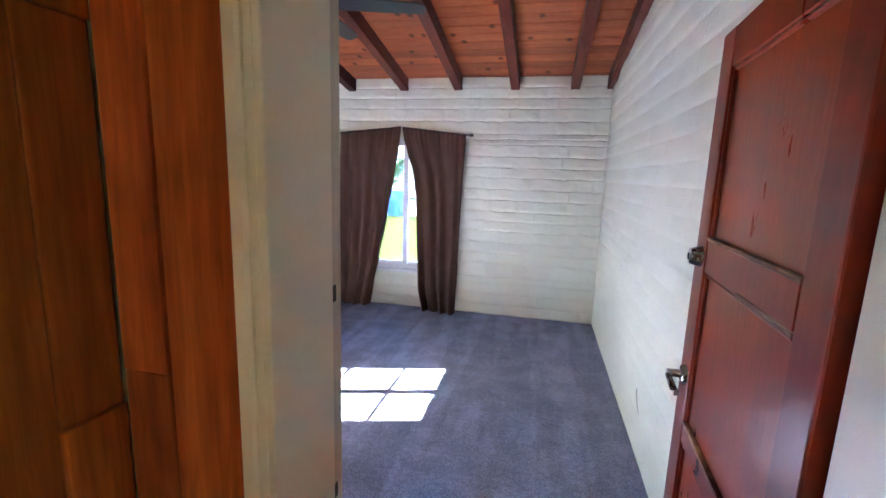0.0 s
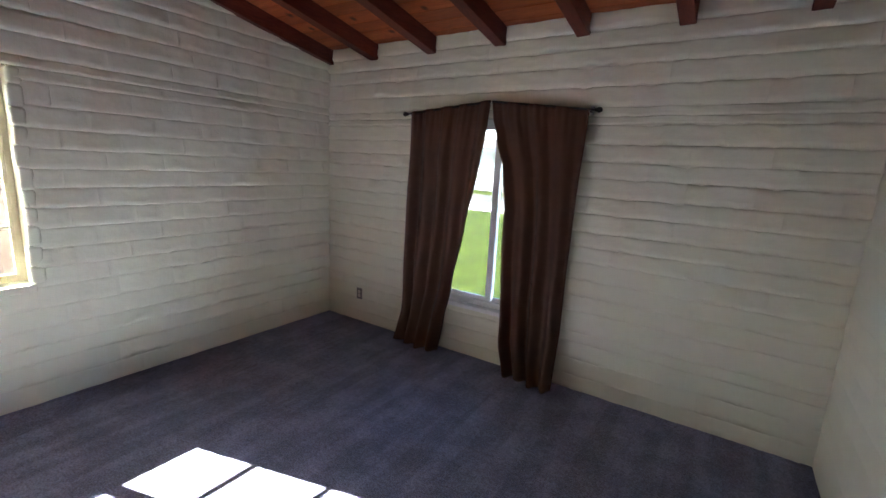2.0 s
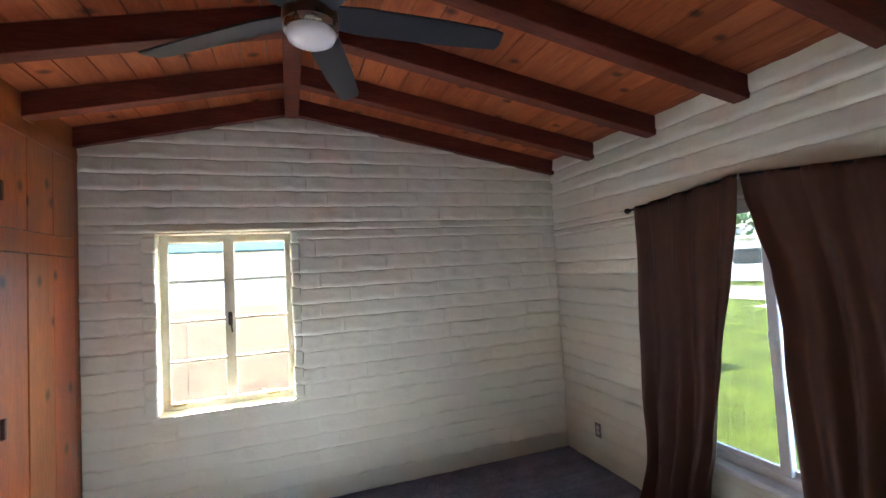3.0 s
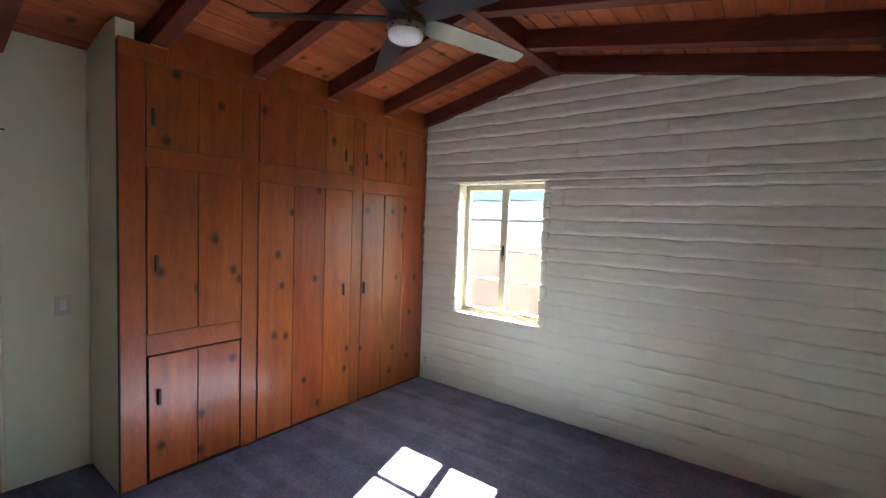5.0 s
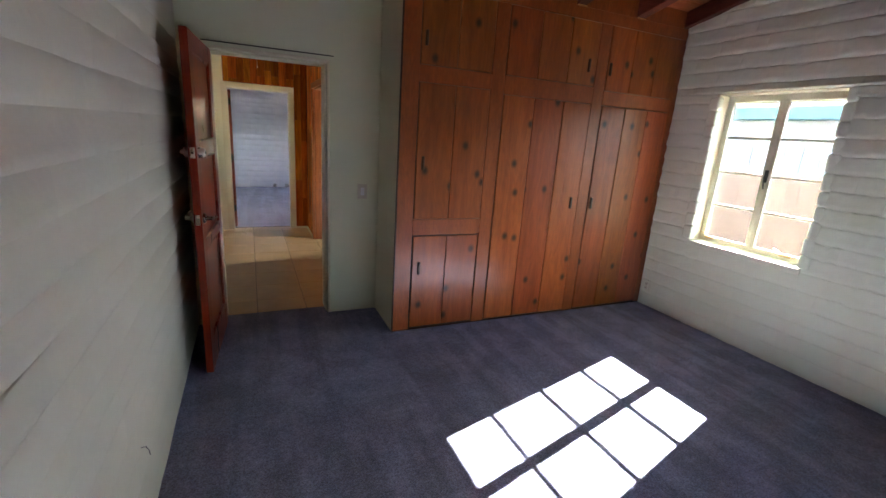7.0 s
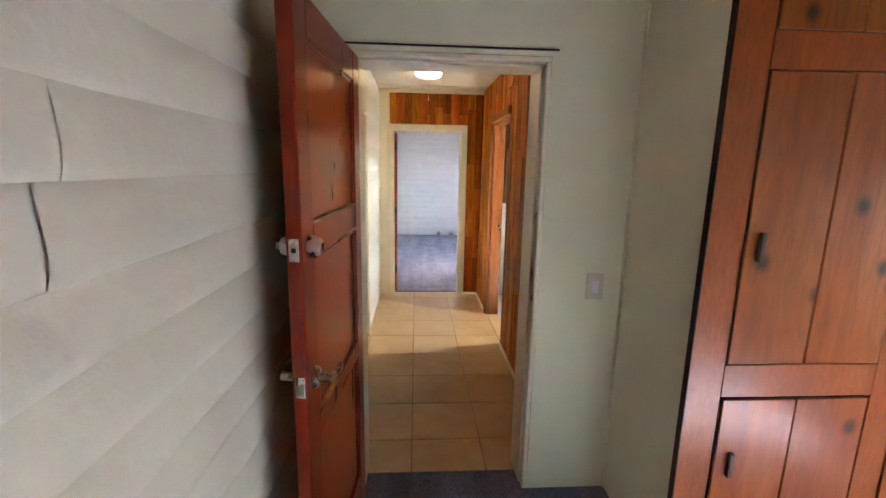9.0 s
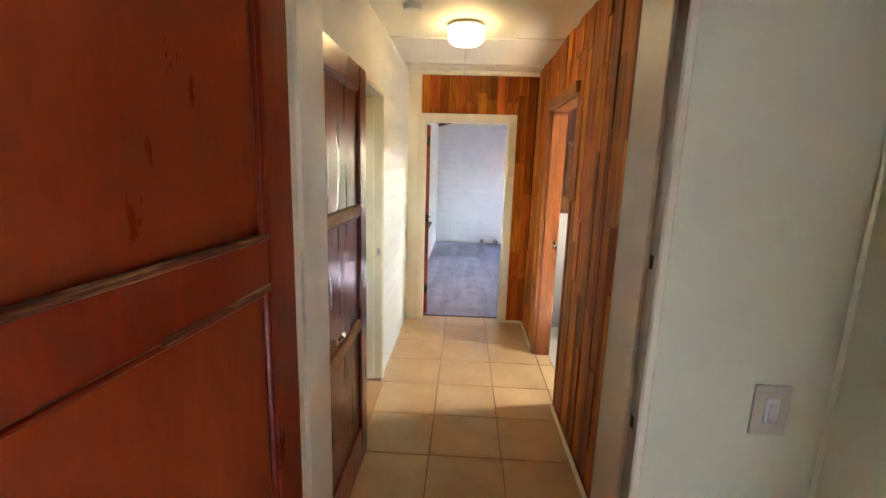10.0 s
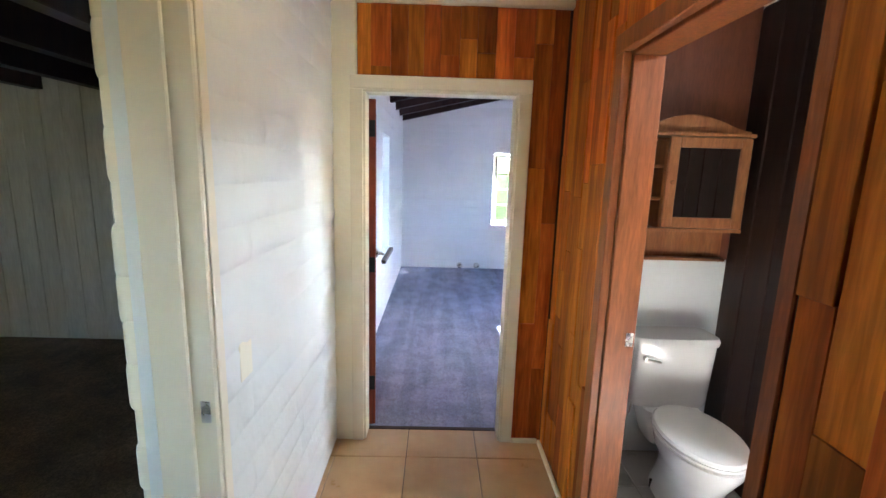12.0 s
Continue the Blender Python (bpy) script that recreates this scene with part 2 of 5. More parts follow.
OPAL = surface("opal_glass", (0.78, 0.78, 0.74), (0.82, 0.82, 0.79), 2, rough=0.25, bump=0.0)
PLATE = surface("ivory_plate", (0.58, 0.55, 0.44), (0.66, 0.63, 0.52), 4, rough=0.4, bump=0.05)
OUTLET_GREY = surface("grey_outlet", (0.16, 0.15, 0.15), (0.26, 0.25, 0.25), 30, rough=0.5, bump=0.1)
SIDE_BOARD = surface("grey_painted_boards", (0.50, 0.50, 0.45), (0.60, 0.60, 0.55), 2.0, stretch=(5, 5, 0.6), rough=0.7, bump=0.3, grain=0.12, spec=0.2)
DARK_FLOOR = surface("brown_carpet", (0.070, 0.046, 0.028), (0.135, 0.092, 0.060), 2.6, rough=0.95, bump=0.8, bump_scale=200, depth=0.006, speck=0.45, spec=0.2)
DOOR_BROWN = surface("dark_brown_door", (0.175, 0.022, 0.006), (0.34, 0.056, 0.013), 2.4, stretch=(8, 8, 0.7), rough=0.30, bump=0.3, bump_scale=9, depth=0.003, grain=0.2, coat=0.2, wave_bump=1, rings=0.2)
PANEL_WHITE = surface("whitewashed_boards", (0.52, 0.55, 0.54), (0.62, 0.65, 0.64), 2.0, stretch=(5, 5, 0.6), rough=0.6, bump=0.3, grain=0.12)
RABBET = surface("bare_rabbet_wood", (0.50, 0.48, 0.38), (0.62, 0.59, 0.47), 6, stretch=(6, 6, 0.8), rough=0.6, bump=0.2, grain=0.1)
HALL_CEIL = surface("hall_ceiling_paint", (0.70, 0.68, 0.58), (0.77, 0.75, 0.65), 1.3, rough=0.6, bump=0.15, bump_scale=60)
STUCCO = surface("house_stucco", (0.62, 0.60, 0.57), (0.72, 0.70, 0.67), 2.0, rough=0.9, bump=0.6, bump_scale=40)
ROOFING = surface("roof_shingle_grey", (0.10, 0.095, 0.09), (0.17, 0.16, 0.15), 5, rough=0.9, bump=0.5)
FENCE_WOOD = surface("sunbleached_fence", (0.27, 0.180, 0.145), (0.35, 0.250, 0.205), 2.0, stretch=(5, 5, 0.6), rough=0.85, bump=0.3, grain=0.1, piece=0.05)
GRASS = surface("lawn", (0.028, 0.047, 0.005), (0.085, 0.110, 0.012), 1.3, rough=0.95, bump=1.0, bump_scale=45, depth=0.05, speck=0.3, spec=0.1)
ROAD = surface("asphalt", (0.045, 0.045, 0.045), (0.075, 0.072, 0.07), 3, rough=0.95, bump=0.5, bump_scale=80)
CONCRETE = surface("pale_concrete", (0.36, 0.34, 0.31), (0.46, 0.44, 0.40), 2, rough=0.9, bump=0.3)
TRIM_BLUE = surface("blue_fascia", (0.16, 0.30, 0.33), (0.22, 0.38, 0.41), 3, rough=0.6, bump=0.2)
BIN_BLUE = surface("blue_bin_plastic", (0.01, 0.06, 0.30), (0.02, 0.09, 0.40), 3, rough=0.45, bump=0.1)
RUBBER = surface("black_rubber", (0.02, 0.02, 0.02), (0.03, 0.03, 0.03), 3, rough=0.7, bump=0.1)
LEAF = surface("leaf_green", (0.03, 0.07, 0.018), (0.08, 0.14, 0.035), 4, rough=0.6, bump=0.1)
BARK = surface("bark", (0.07, 0.05, 0.035), (0.14, 0.10, 0.07), 6, rough=0.95, bump=0.8, bump_scale=25, depth=0.02)


def curtain_material():
    m = surface("brown_curtain_cloth", (0.078, 0.032, 0.019), (0.122, 0.055, 0.033), 5, rough=0.62, bump=0.4, bump_scale=10, depth=0.012, sheen=0.05)
    n, l = m.node_tree.nodes, m.node_tree.links
    t = n.new("ShaderNodeBsdfTranslucent")
    t.inputs["Color"].default_value = (0.15, 0.07, 0.03, 1)
    x = n.new("ShaderNodeMixShader")
    x.inputs[0].default_value = 0.3
    l.new(n["Principled BSDF"].outputs[0], x.inputs[1])
    l.new(t.outputs[0], x.inputs[2])
    l.new(x.outputs[0], n["Material Output"].inputs["Surface"])
    return m


def glass_material(name, rough=0.0, tint=(0.96, 0.98, 0.97)):
    m = bpy.data.materials.new(name)
    m.use_nodes = True
    n, l = m.node_tree.nodes, m.node_tree.links
    clear, shine, x, fres = n.new("ShaderNodeBsdfTransparent"), n.new("ShaderNodeBsdfGlossy"), n.new("ShaderNodeMixShader"), n.new("ShaderNodeFresnel")
    clear.inputs["Color"].default_value = (*tint, 1)
    shine.inputs["Roughness"].default_value = 0.03
    fres.inputs["IOR"].default_value = 1.35
    l.new(fres.outputs[0], x.inputs[0])
    l.new(clear.outputs[0], x.inputs[1])
    l.new(shine.outputs[0], x.inputs[2])
    l.new(x.outputs[0], n["Material Output"].inputs["Surface"])
    return m


def warm_pane_material():
    m = bpy.data.materials.new("light_warming_pane")
    m.use_nodes = True
    n, l = m.node_tree.nodes, m.node_tree.links
    t = n.new("ShaderNodeBsdfTranslucent")
    # tint warms the daylight that reaches the side room and its jambs
    t.inputs["Color"].default_value = (0.74, 0.56, 0.38, 1)
    l.new(t.outputs[0], n["Material Output"].inputs["Surface"])
    return m


def glow_material(name, colour, strength):
    m = bpy.data.materials.new(name)
    m.use_nodes = True
    b = m.node_tree.nodes["Principled BSDF"]
    b.inputs["Base Color"].default_value = (0.8, 0.78, 0.7, 1)
    b.inputs["Emission Color"].default_value = (*colour, 1)
    b.inputs["Emission Strength"].default_value = strength
    return m


def mirror_material():
    m = bpy.data.materials.new("mirror_silver")
    m.use_nodes = True
    b = m.node_tree.nodes["Principled BSDF"]
    b.inputs["Base Color"].default_value = (0.85, 0.87, 0.86, 1)
    b.inputs["Metallic"].default_value, b.inputs["Roughness"].default_value = 1.0, 0.02
    return m


CURTAIN = curtain_material()
# grey tint holds down the outdoor brightness; panes cast no shadow
GLASS = glass_material("dimming_window_glass", tint=(0.39, 0.40, 0.41))
WARM_PANE = warm_pane_material()
LAMP_GLOW = glow_material("lit_opal_lamp", (1.0, 0.72, 0.34), 0.19)
BATH_GLOW = glow_material("lit_white_globe", (0.94, 0.97, 1.0), 3.3)
MIRROR = mirror_material()


# ---- building blocks ----
def add_box(bm, a, b, bevel=0.0, segments=1):
    """A box from corner a to corner b, with its edges broken by bevel."""
    c = [(p + q) / 2 for p, q in zip(a, b)]
    s = [abs(q - p) for p, q in zip(a, b)]
    made = bmesh.ops.create_cube(bm, size=1.0, matrix=Matrix.Translation(c) @ Matrix.Diagonal((*s, 1)))
    if bevel:
        edges = list({e for v in made["verts"] for e in v.link_edges})
        bmesh.ops.bevel(bm, geom=edges, offset=min(bevel, min(s) * 0.45), segments=segments, affect="EDGES", profile=0.5)
    return bm


def boxes(*pairs, bevel=0.0, segments=1):
    bm = bmesh.new()
    for a, b in pairs:
        add_box(bm, a, b, bevel, segments)
    return bm


def add_tube(bm, a, b, r0, r1=None, segments=16, caps=True):
    a, b = Vector(a), Vector(b)
    d = b - a
    m = Matrix.Translation((a + b) / 2) @ d.to_track_quat("Z", "Y").to_matrix().to_4x4()
    bmesh.ops.create_cone(bm, cap_ends=caps, segments=segments, radius1=r0, radius2=r0 if r1 is None else r1, depth=d.length, matrix=m)
    return bm


def tube(a, b, r0, r1=None, segments=16):
    return add_tube(bmesh.new(), a, b, r0, r1, segments)


def lathe(profile, segments=32, centre=(0, 0, 0)):
    """A turned body from (radius, height) pairs."""
    bm = bmesh.new()
    rings = []
    for r, z in profile:
        rings.append([bm.verts.new((centre[0] + r * math.cos(2 * math.pi * i / segments), centre[1] + r * math.sin(2 * math.pi * i / segments), centre[2] + z)) for i in range(segments)])
    for p, q in zip(rings, rings[1:]):
        for i in range(segments):
            bm.faces.new((p[i], p[(i + 1) % segments], q[(i + 1) % segments], q[i]))
    bm.faces.new(rings[0][::-1])
    bm.faces.new(rings[-1])
    return bm


def sweep(points, radius, segments=10):
    """A round bar along a run of points."""
    bm = bmesh.new()
    pts = [Vector(p) for p in points]
    rings = []
    for i, p in enumerate(pts):
        d = (pts[min(i + 1, len(pts) - 1)] - pts[max(i - 1, 0)]).normalized()
        q = d.to_track_quat("Z", "Y")
        rings.append([bm.verts.new(p + q @ Vector((radius * math.cos(2 * math.pi * k / segments), radius * math.sin(2 * math.pi * k / segments), 0))) for k in range(segments)])
    for p, q in zip(rings, rings[1:]):
        for k in range(segments):
            bm.faces.new((p[k], p[(k + 1) % segments], q[(k + 1) % segments], q[k]))
    bm.faces.new(rings[0][::-1])
    bm.faces.new(rings[-1])
    return bm


def mesh_of(name, bm, material, smooth=False):
    me = bpy.data.meshes.new(name)
    bmesh.ops.recalc_face_normals(bm, faces=bm.faces)
    bm.to_mesh(me)
    bm.free()
    me.materials.append(material)
    if smooth:
        me.shade_smooth()
        me.set_sharp_from_angle(angle=radians(40))
    return me


def part(name, bm, material, parent=None, label="", smooth=False):
    ob = new(name, mesh_of(name, bm, material, smooth))
    if parent is not None:
        ob.parent = parent
    return tagged(ob, label) if label else ob


def thing(name, label, category, group="", at=None):
    ob = new(name)
    if at is not None:
        ob.matrix_basis = at
    return tagged(ob, label, category, group)


def setting(name, bm, material, label, category, smooth=False):
    return tagged(part(name, bm, material, None, label, smooth), label, category, kind="structure")


rng = random.Random(7)

# ---- the plan, in metres ----
XW, XE = -1.62, 2.485            # bedroom, west and east wall
YN, YC, YA = 5.66, 1.972, 1.435  # north wall, closet front, wall of the entry recess
XR = 1.072                       # side of the recess
DX0, DX1, DH = 1.505, 2.285, 2.03  # bedroom doorway
HX0, HX1 = 1.26, 2.485           # hall
HY0, HY1 = -1.967, 1.225         # hall's far end and its door end
HZ = 2.47
RY, RZ = 3.345, 2.94             # ridge, underside of the rafters there
NS, SS = 0.182, 0.227            # slopes of the rafters to north and south
RD = 0.135                       # rafter depth
COURSE = 0.122


def rafter_z(y):
    return RZ - NS * (y - RY) if y > RY else RZ - SS * (RY - y)


# floors
bm = bmesh.new()
add_box(bm, (XW - 0.2, HY1 + 0.06, -0.12), (XE + 0.2, YN + 0.2, 0.0))
setting("floor_bedroom", bm, CARPET, "blue-grey cut-pile carpet with vacuum tracks on the bedroom floor", "carpet")
setting("floor_second_bedroom", boxes(((XW - 0.2, -6.95, -0.12), (XE + 0.2, -2.085, 0.0))), CARPET, "blue-grey cut-pile carpet in the far bedroom", "carpet")
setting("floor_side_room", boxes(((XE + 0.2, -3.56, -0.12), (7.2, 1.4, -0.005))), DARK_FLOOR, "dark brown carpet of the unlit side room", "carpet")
floor_hall = setting("floor_hall", boxes(((1.10, -2.085, -0.12), (XE + 0.35, HY1 + 0.06, -0.006))), GROUT, "dark grout bed under the hall's terracotta tiles", "floor")
floor_bath = setting("floor_bathroom", boxes(((-1.7, -2.0, -0.12), (1.10, 0.9, -0.006))), GROUT, "grout bed under pale bathroom tiles", "floor")

# bedroom walls, with thickness and openings
WY0, WY1, WZ0, WZ1 = 2.372, 3.316, 0.755, 2.05   # west window
NX0, NX1, NZ0, NZ1 = -0.36, 0.84, 0.45, 2.0      # north window


def gable(bm, x0, x1, y0, y1):
    """The wall piece under the two slopes, from the window's head up."""
    prof = [(y0, WZ1), (y1, WZ1), (y1, rafter_z(y1) + RD), (RY, RZ + RD), (y0, rafter_z(y0) + RD)]
    lo = [bm.verts.new((x0, y, z)) for y, z in prof]
    hi = [bm.verts.new((x1, y, z)) for y, z in prof]
    bm.faces.new(lo)
    bm.faces.new(hi[::-1])
    for i in range(len(prof)):
        j = (i + 1) % len(prof)
        bm.faces.new((lo[i], hi[i], hi[j], lo[j]))
    return bm


bm = boxes(((XW - 0.25, 0.9, -0.12), (XW, WY0, WZ1)), ((XW - 0.25, WY1, -0.12), (XW, YN + 0.25, WZ1)), ((XW - 0.25, WY0, -0.12), (XW, WY1, WZ0)))
gable(bm, XW - 0.25, XW, 0.9, YN + 0.25)
wall_west = setting("wall_west", bm, WHITE_WALL, "white-painted slump-block adobe gable wall with a window opening", "wall")
zt = rafter_z(YN) + RD
bm = boxes(((XW, YN, -0.12), (NX0, YN + 0.25, zt)), ((NX1, YN, -0.12), (XE, YN + 0.25, zt)), ((NX0, YN, -0.12), (NX1, YN + 0.25, NZ0)), ((NX0, YN, NZ1), (NX1, YN + 0.25, zt)))
wall_north = setting("wall_north", bm, WHITE_WALL, "white-painted slump-block adobe wall behind the curtains", "wall")
bm = boxes(((XE, HY1 + 0.0, -0.12), (XE + 0.2, YN + 0.25, WZ1)))
gable(bm, XE, XE + 0.2, HY1, YN + 0.25)
wall_east = setting("wall_east", bm, WHITE_WALL, "white-painted adobe wall, softly uneven, behind the open door", "wall")
# recess: the doorway wall and the closet's return
zr = rafter_z(YA) + RD + 0.1
bm = boxes(((XR - 0.09, HY1, 0), (DX0 - 0.035, YA, zr)), ((DX1 + 0.035, HY1, 0), (XE, YA, zr)), ((DX0 - 0.035, HY1, DH + 0.035), (DX1 + 0.035, YA, zr)))
wall_recess = setting("wall_recess", bm, SMOOTH_WALL, "smooth pale plaster wall round the bedroom doorway", "wall")
setting("wall_closet_return", boxes(((XR - 0.09, YA, 0), (XR, YC - 0.022, rafter_z(YA) + RD + 0.08))), SMOOTH_WALL, "smooth pale plaster return wall beside the closet", "wall")
setting("corner_bead", boxes(((XR + 0.001, YA + 0.001, 0), (XR + 0.012, YA + 0.012, 2.55)), bevel=0.003), SMOOTH_WALL, "thin painted bead in the recess corner", "trim")
setting("wall_closet_back", boxes(((XW, 0.9, 0), (XR - 0.09, 1.0, 2.6))), SMOOTH_WALL, "plain wall behind the closet", "wall")

# bedroom ceiling: boards over rafters; all boards in one mesh
def roof_boards(x0, x1, y0, y1, lift, board=0.14):
    bm = bmesh.new()
    for s in (1, -1):
        y = RY
        end = y1 if s > 0 else y0
        while (end - y) * s > 0.001:
            y2 = y + s * min(board, abs(end - y))
            a, b = sorted((y + s * 0.004, y2 - s * 0.004))
            za, zb = rafter_z(a) + lift, rafter_z(b) + lift
            v = [bm.verts.new(p) for p in ((x0, a, za), (x1, a, za), (x1, b, zb), (x0, b, zb), (x0, a, za + 0.03), (x1, a, za + 0.03), (x1, b, zb + 0.03), (x0, b, zb + 0.03))]
            for f in ((0, 1, 2, 3), (7, 6, 5, 4), (0, 4, 5, 1), (1, 5, 6, 2), (2, 6, 7, 3), (3, 7, 4, 0)):
                bm.faces.new([v[i] for i in f])
            y = y2
    return bm


setting("ceiling_bedroom", roof_boards(XW - 0.25, XE + 0.2, 0.9, YN + 0.25, RD), CEIL_BOARD, "orange-brown knotty pine ceiling boards on two slopes", "ceiling")
bm = bmesh.new()
for y0, y1 in ((0.2, RY), (RY, YN + 0.75)):
    z0, z1 = rafter_z(y0) + RD + 0.032, rafter_z(y1) + RD + 0.032
    v = [bm.verts.new(p) for p in ((XW - 0.5, y0, z0), (XE + 0.5, y0, z0), (XE + 0.5, y1, z1), (XW - 0.5, y1, z1), (XW - 0.5, y0, z0 + 0.1), (XE + 0.5, y0, z0 + 0.1), (XE + 0.5, y1, z1 + 0.1), (XW - 0.5, y1, z1 + 0.1))]
    for f in ((0, 1, 2, 3), (7, 6, 5, 4), (0, 4, 5, 1), (1, 5, 6, 2), (2, 6, 7, 3), (3, 7, 4, 0)):
        bm.faces.new([v[i] for i in f])
setting("roof_bedroom", bm, ROOFING, "grey shingle roof over the bedroom", "roof")


def rafter(x, w=0.09):
    """One pair of sloping rafters, meeting at the ridge."""
    for y0, y1 in ((0.95, RY - 0.05), (RY + 0.05, YN + 0.02)):
        bm = bmesh.new()
        v = []
        for y in (y0, y1):
            z = rafter_z(y)
            for dx, dz in ((-w / 2, 0), (w / 2, 0), (w / 2, RD - 0.004), (-w / 2, RD - 0.004)):
                v.append(bm.verts.new((x + dx, y, z + dz)))
        for f in ((0, 1, 2, 3), (7, 6, 5, 4), (0, 4, 5, 1), (1, 5, 6, 2), (2, 6, 7, 3), (3, 7, 4, 0)):
            bm.faces.new([v[i] for i in f])
        bmesh.ops.bevel(bm, geom=list(bm.edges), offset=0.004, segments=1, affect="EDGES")
        tagged(part("rafter", bm, RAFTER), "dark red-brown stained wooden rafter under the ceiling boards", "rafter", "rafters of the bedroom ceiling", "structure")


RAFTERS = (-1.60, -1.025, -0.39, 0.243, 0.865, 1.487, 2.105, 2.465)
for x in RAFTERS:
    rafter(x)
setting("ridge_beam", boxes(((XW - 0.01, RY - 0.05, RZ - 0.015), (XE + 0.01, RY + 0.05, RZ + RD - 0.01)), bevel=0.005), RAFTER, "red-brown stained ridge beam along the ceiling's peak", "beam")

# hall
OY0, OY1 = -0.63, 0.19        # side room doorway in the hall's east wall
BY0, BY1 = -1.19, -0.40      # bathroom doorway in the hall's west wall
EX0, EX1, EH = 1.515, 2.308, 2.0  # doorway at the hall's end
bm = boxes(((XE, -2.085, 0), (XE + 0.2, OY0 - 0.02, 2.75)), ((XE, OY1 + 0.02, 0), (XE + 0.2, HY1, 2.75)), ((XE, OY0 - 0.02, 2.05), (XE + 0.2, OY1 + 0.02, 2.75)))
wall_hall_east = setting("wall_hall_east", bm, HALL_WALL, "white-painted adobe hall wall with faint block courses", "wall")
bm = boxes(((HX0 - 0.12, -2.0, 0), (HX0 - 0.022, BY0 - 0.03, 2.6)), ((HX0 - 0.12, BY1 + 0.03, 0), (HX0 - 0.022, HY1, 2.6)), ((HX0 - 0.12, BY0 - 0.03, 2.05), (HX0 - 0.022, BY1 + 0.03, 2.6)))
wall_hall_west = setting("wall_hall_west", bm, DARK_PANEL, "hall wall clad in patchwork redwood strips", "wall")
bm = boxes(((HX0 - 0.022, -2.085, 0), (EX0 - 0.02, HY0 - 0.022, 2.6)), ((EX1 + 0.02, -2.085, 0), (XE, HY0 - 0.022, 2.6)), ((EX0 - 0.02, -2.085, EH + 0.02), (EX1 + 0.02, HY0 - 0.022, 2.6)))
wall_hall_end = setting("wall_hall_end", bm, DARK_PANEL, "end wall of the hall with a doorway, clad in redwood strips", "wall")
setting("pilaster", boxes(((2.352, HY0 - 0.021, 0), (XE - 0.001, HY0 + 0.012, 2.44)), bevel=0.008), HALL_WHITE, "cream-painted adobe strip beside the end doorway", "wall")
setting("ceiling_hall", boxes(((HX0 - 0.12, -2.085, HZ), (XE + 0.0, HY1, HZ + 0.1))), HALL_CEIL, "cream-painted flat hall ceiling", "ceiling")
for y in (-1.70, -0.90, 0.05, 1.0):
    setting("ceiling_batten", boxes(((HX0 - 0.02, y - 0.022, HZ - 0.012), (XE - 0.001, y + 0.022, HZ - 0.001)), bevel=0.003), HALL_CEIL, "cream-painted flat batten across the hall ceiling", "trim")
setting("cornice", boxes(((HX0 - 0.02, HY0 - 0.02, 2.43), (XE - 0.002, HY0 + 0.03, HZ - 0.001)), bevel=0.006), HALL_CEIL, "cream-painted cornice over the end wall", "trim")
setting("baseboard_hall", boxes(((HX0 + 0.004, HY0 + 0.02, 0), (HX0 + 0.022, BY0 - 0.075, 0.03)), ((HX0 + 0.004, BY1 + 0.06, 0), (HX0 + 0.022, HY1 - 0.002, 0.03)), ((HX0 + 0.022, HY0 + 0.004, 0), (1.433, HY0 + 0.02, 0.03)), bevel=0.004), CREAM, "thin cream-painted baseboard strip in the hall", "baseboard")


# door frames
def door_frame(name, x0, x1, y0, y1, head, jamb, casings, material, label, axis="x"):
    """Jambs, head and flat casings of a doorway; axis says along which way the opening runs."""
    ob = tagged(new(name), label, "door frame", kind="structure")

    def put(n, a, b):
        if axis == "y":
            a, b = (a[1], a[0], a[2]), (b[1], b[0], b[2])
        part(n, boxes((a, b), bevel=0.004), material, ob)
    put("jamb", (x0 - jamb, y0, 0.001), (x0, y1, head))
    put("jamb", (x1, y0, 0.001), (x1 + jamb, y1, head))
    put("head", (x0 - jamb, y0, head), (x1 + jamb, y1, head + jamb))
    for ya, yb, w in casings:
        put("casing", (x0 - jamb - w, ya, 0.001), (x0 - 0.012, yb, head + 0.012))
        put("casing", (x1 + 0.012, ya, 0.001), (x1 + jamb + w, yb, head + 0.012))
        put("casing", (x0 - jamb - w, ya, head + 0.012), (x1 + jamb + w, yb, head + jamb + w))
    return ob


frame_bed = door_frame("door_frame", DX0 - 0.012, DX1 + 0.012, HY1 - 0.008, YA + 0.006, DH + 0.012, 0.021, ((HY1 - 0.022, HY1 - 0.0085, 0.015),), CREAM, "cream-painted wooden frame of the bedroom doorway")
setting("door_trim_line", boxes(((DX0 - 0.06, YA + 0.0005, DH + 0.055), (DX1 + 0.05, YA + 0.008, DH + 0.062))), BLACK_METAL, "thin dark crack line over the bedroom doorway", "trim")
part("strike_plate", boxes(((DX0 - 0.0096, YA - 0.032, 0.985), (DX0 - 0.0085, YA - 0.016, 1.015))), BLACK_METAL, frame_bed, "dark strike plate")
part("strike_plate", boxes(((DX0 - 0.0096, YA - 0.032, 1.375), (DX0 - 0.0085, YA - 0.016, 1.405))), BLACK_METAL, frame_bed, "dark strike plate")
for a, b in (((DX0 - 0.0118, HY1 - 0.012, 0.002), (DX0, YA - 0.044, DH + 0.0118)), ((DX1, HY1 - 0.012, 0.002), (DX1 + 0.0118, YA - 0.044, DH + 0.0118)), ((DX0, HY1 - 0.012, DH), (DX1, YA - 0.044, DH + 0.0118))):
    part("stop", boxes((a, b), bevel=0.002), CREAM, frame_bed)
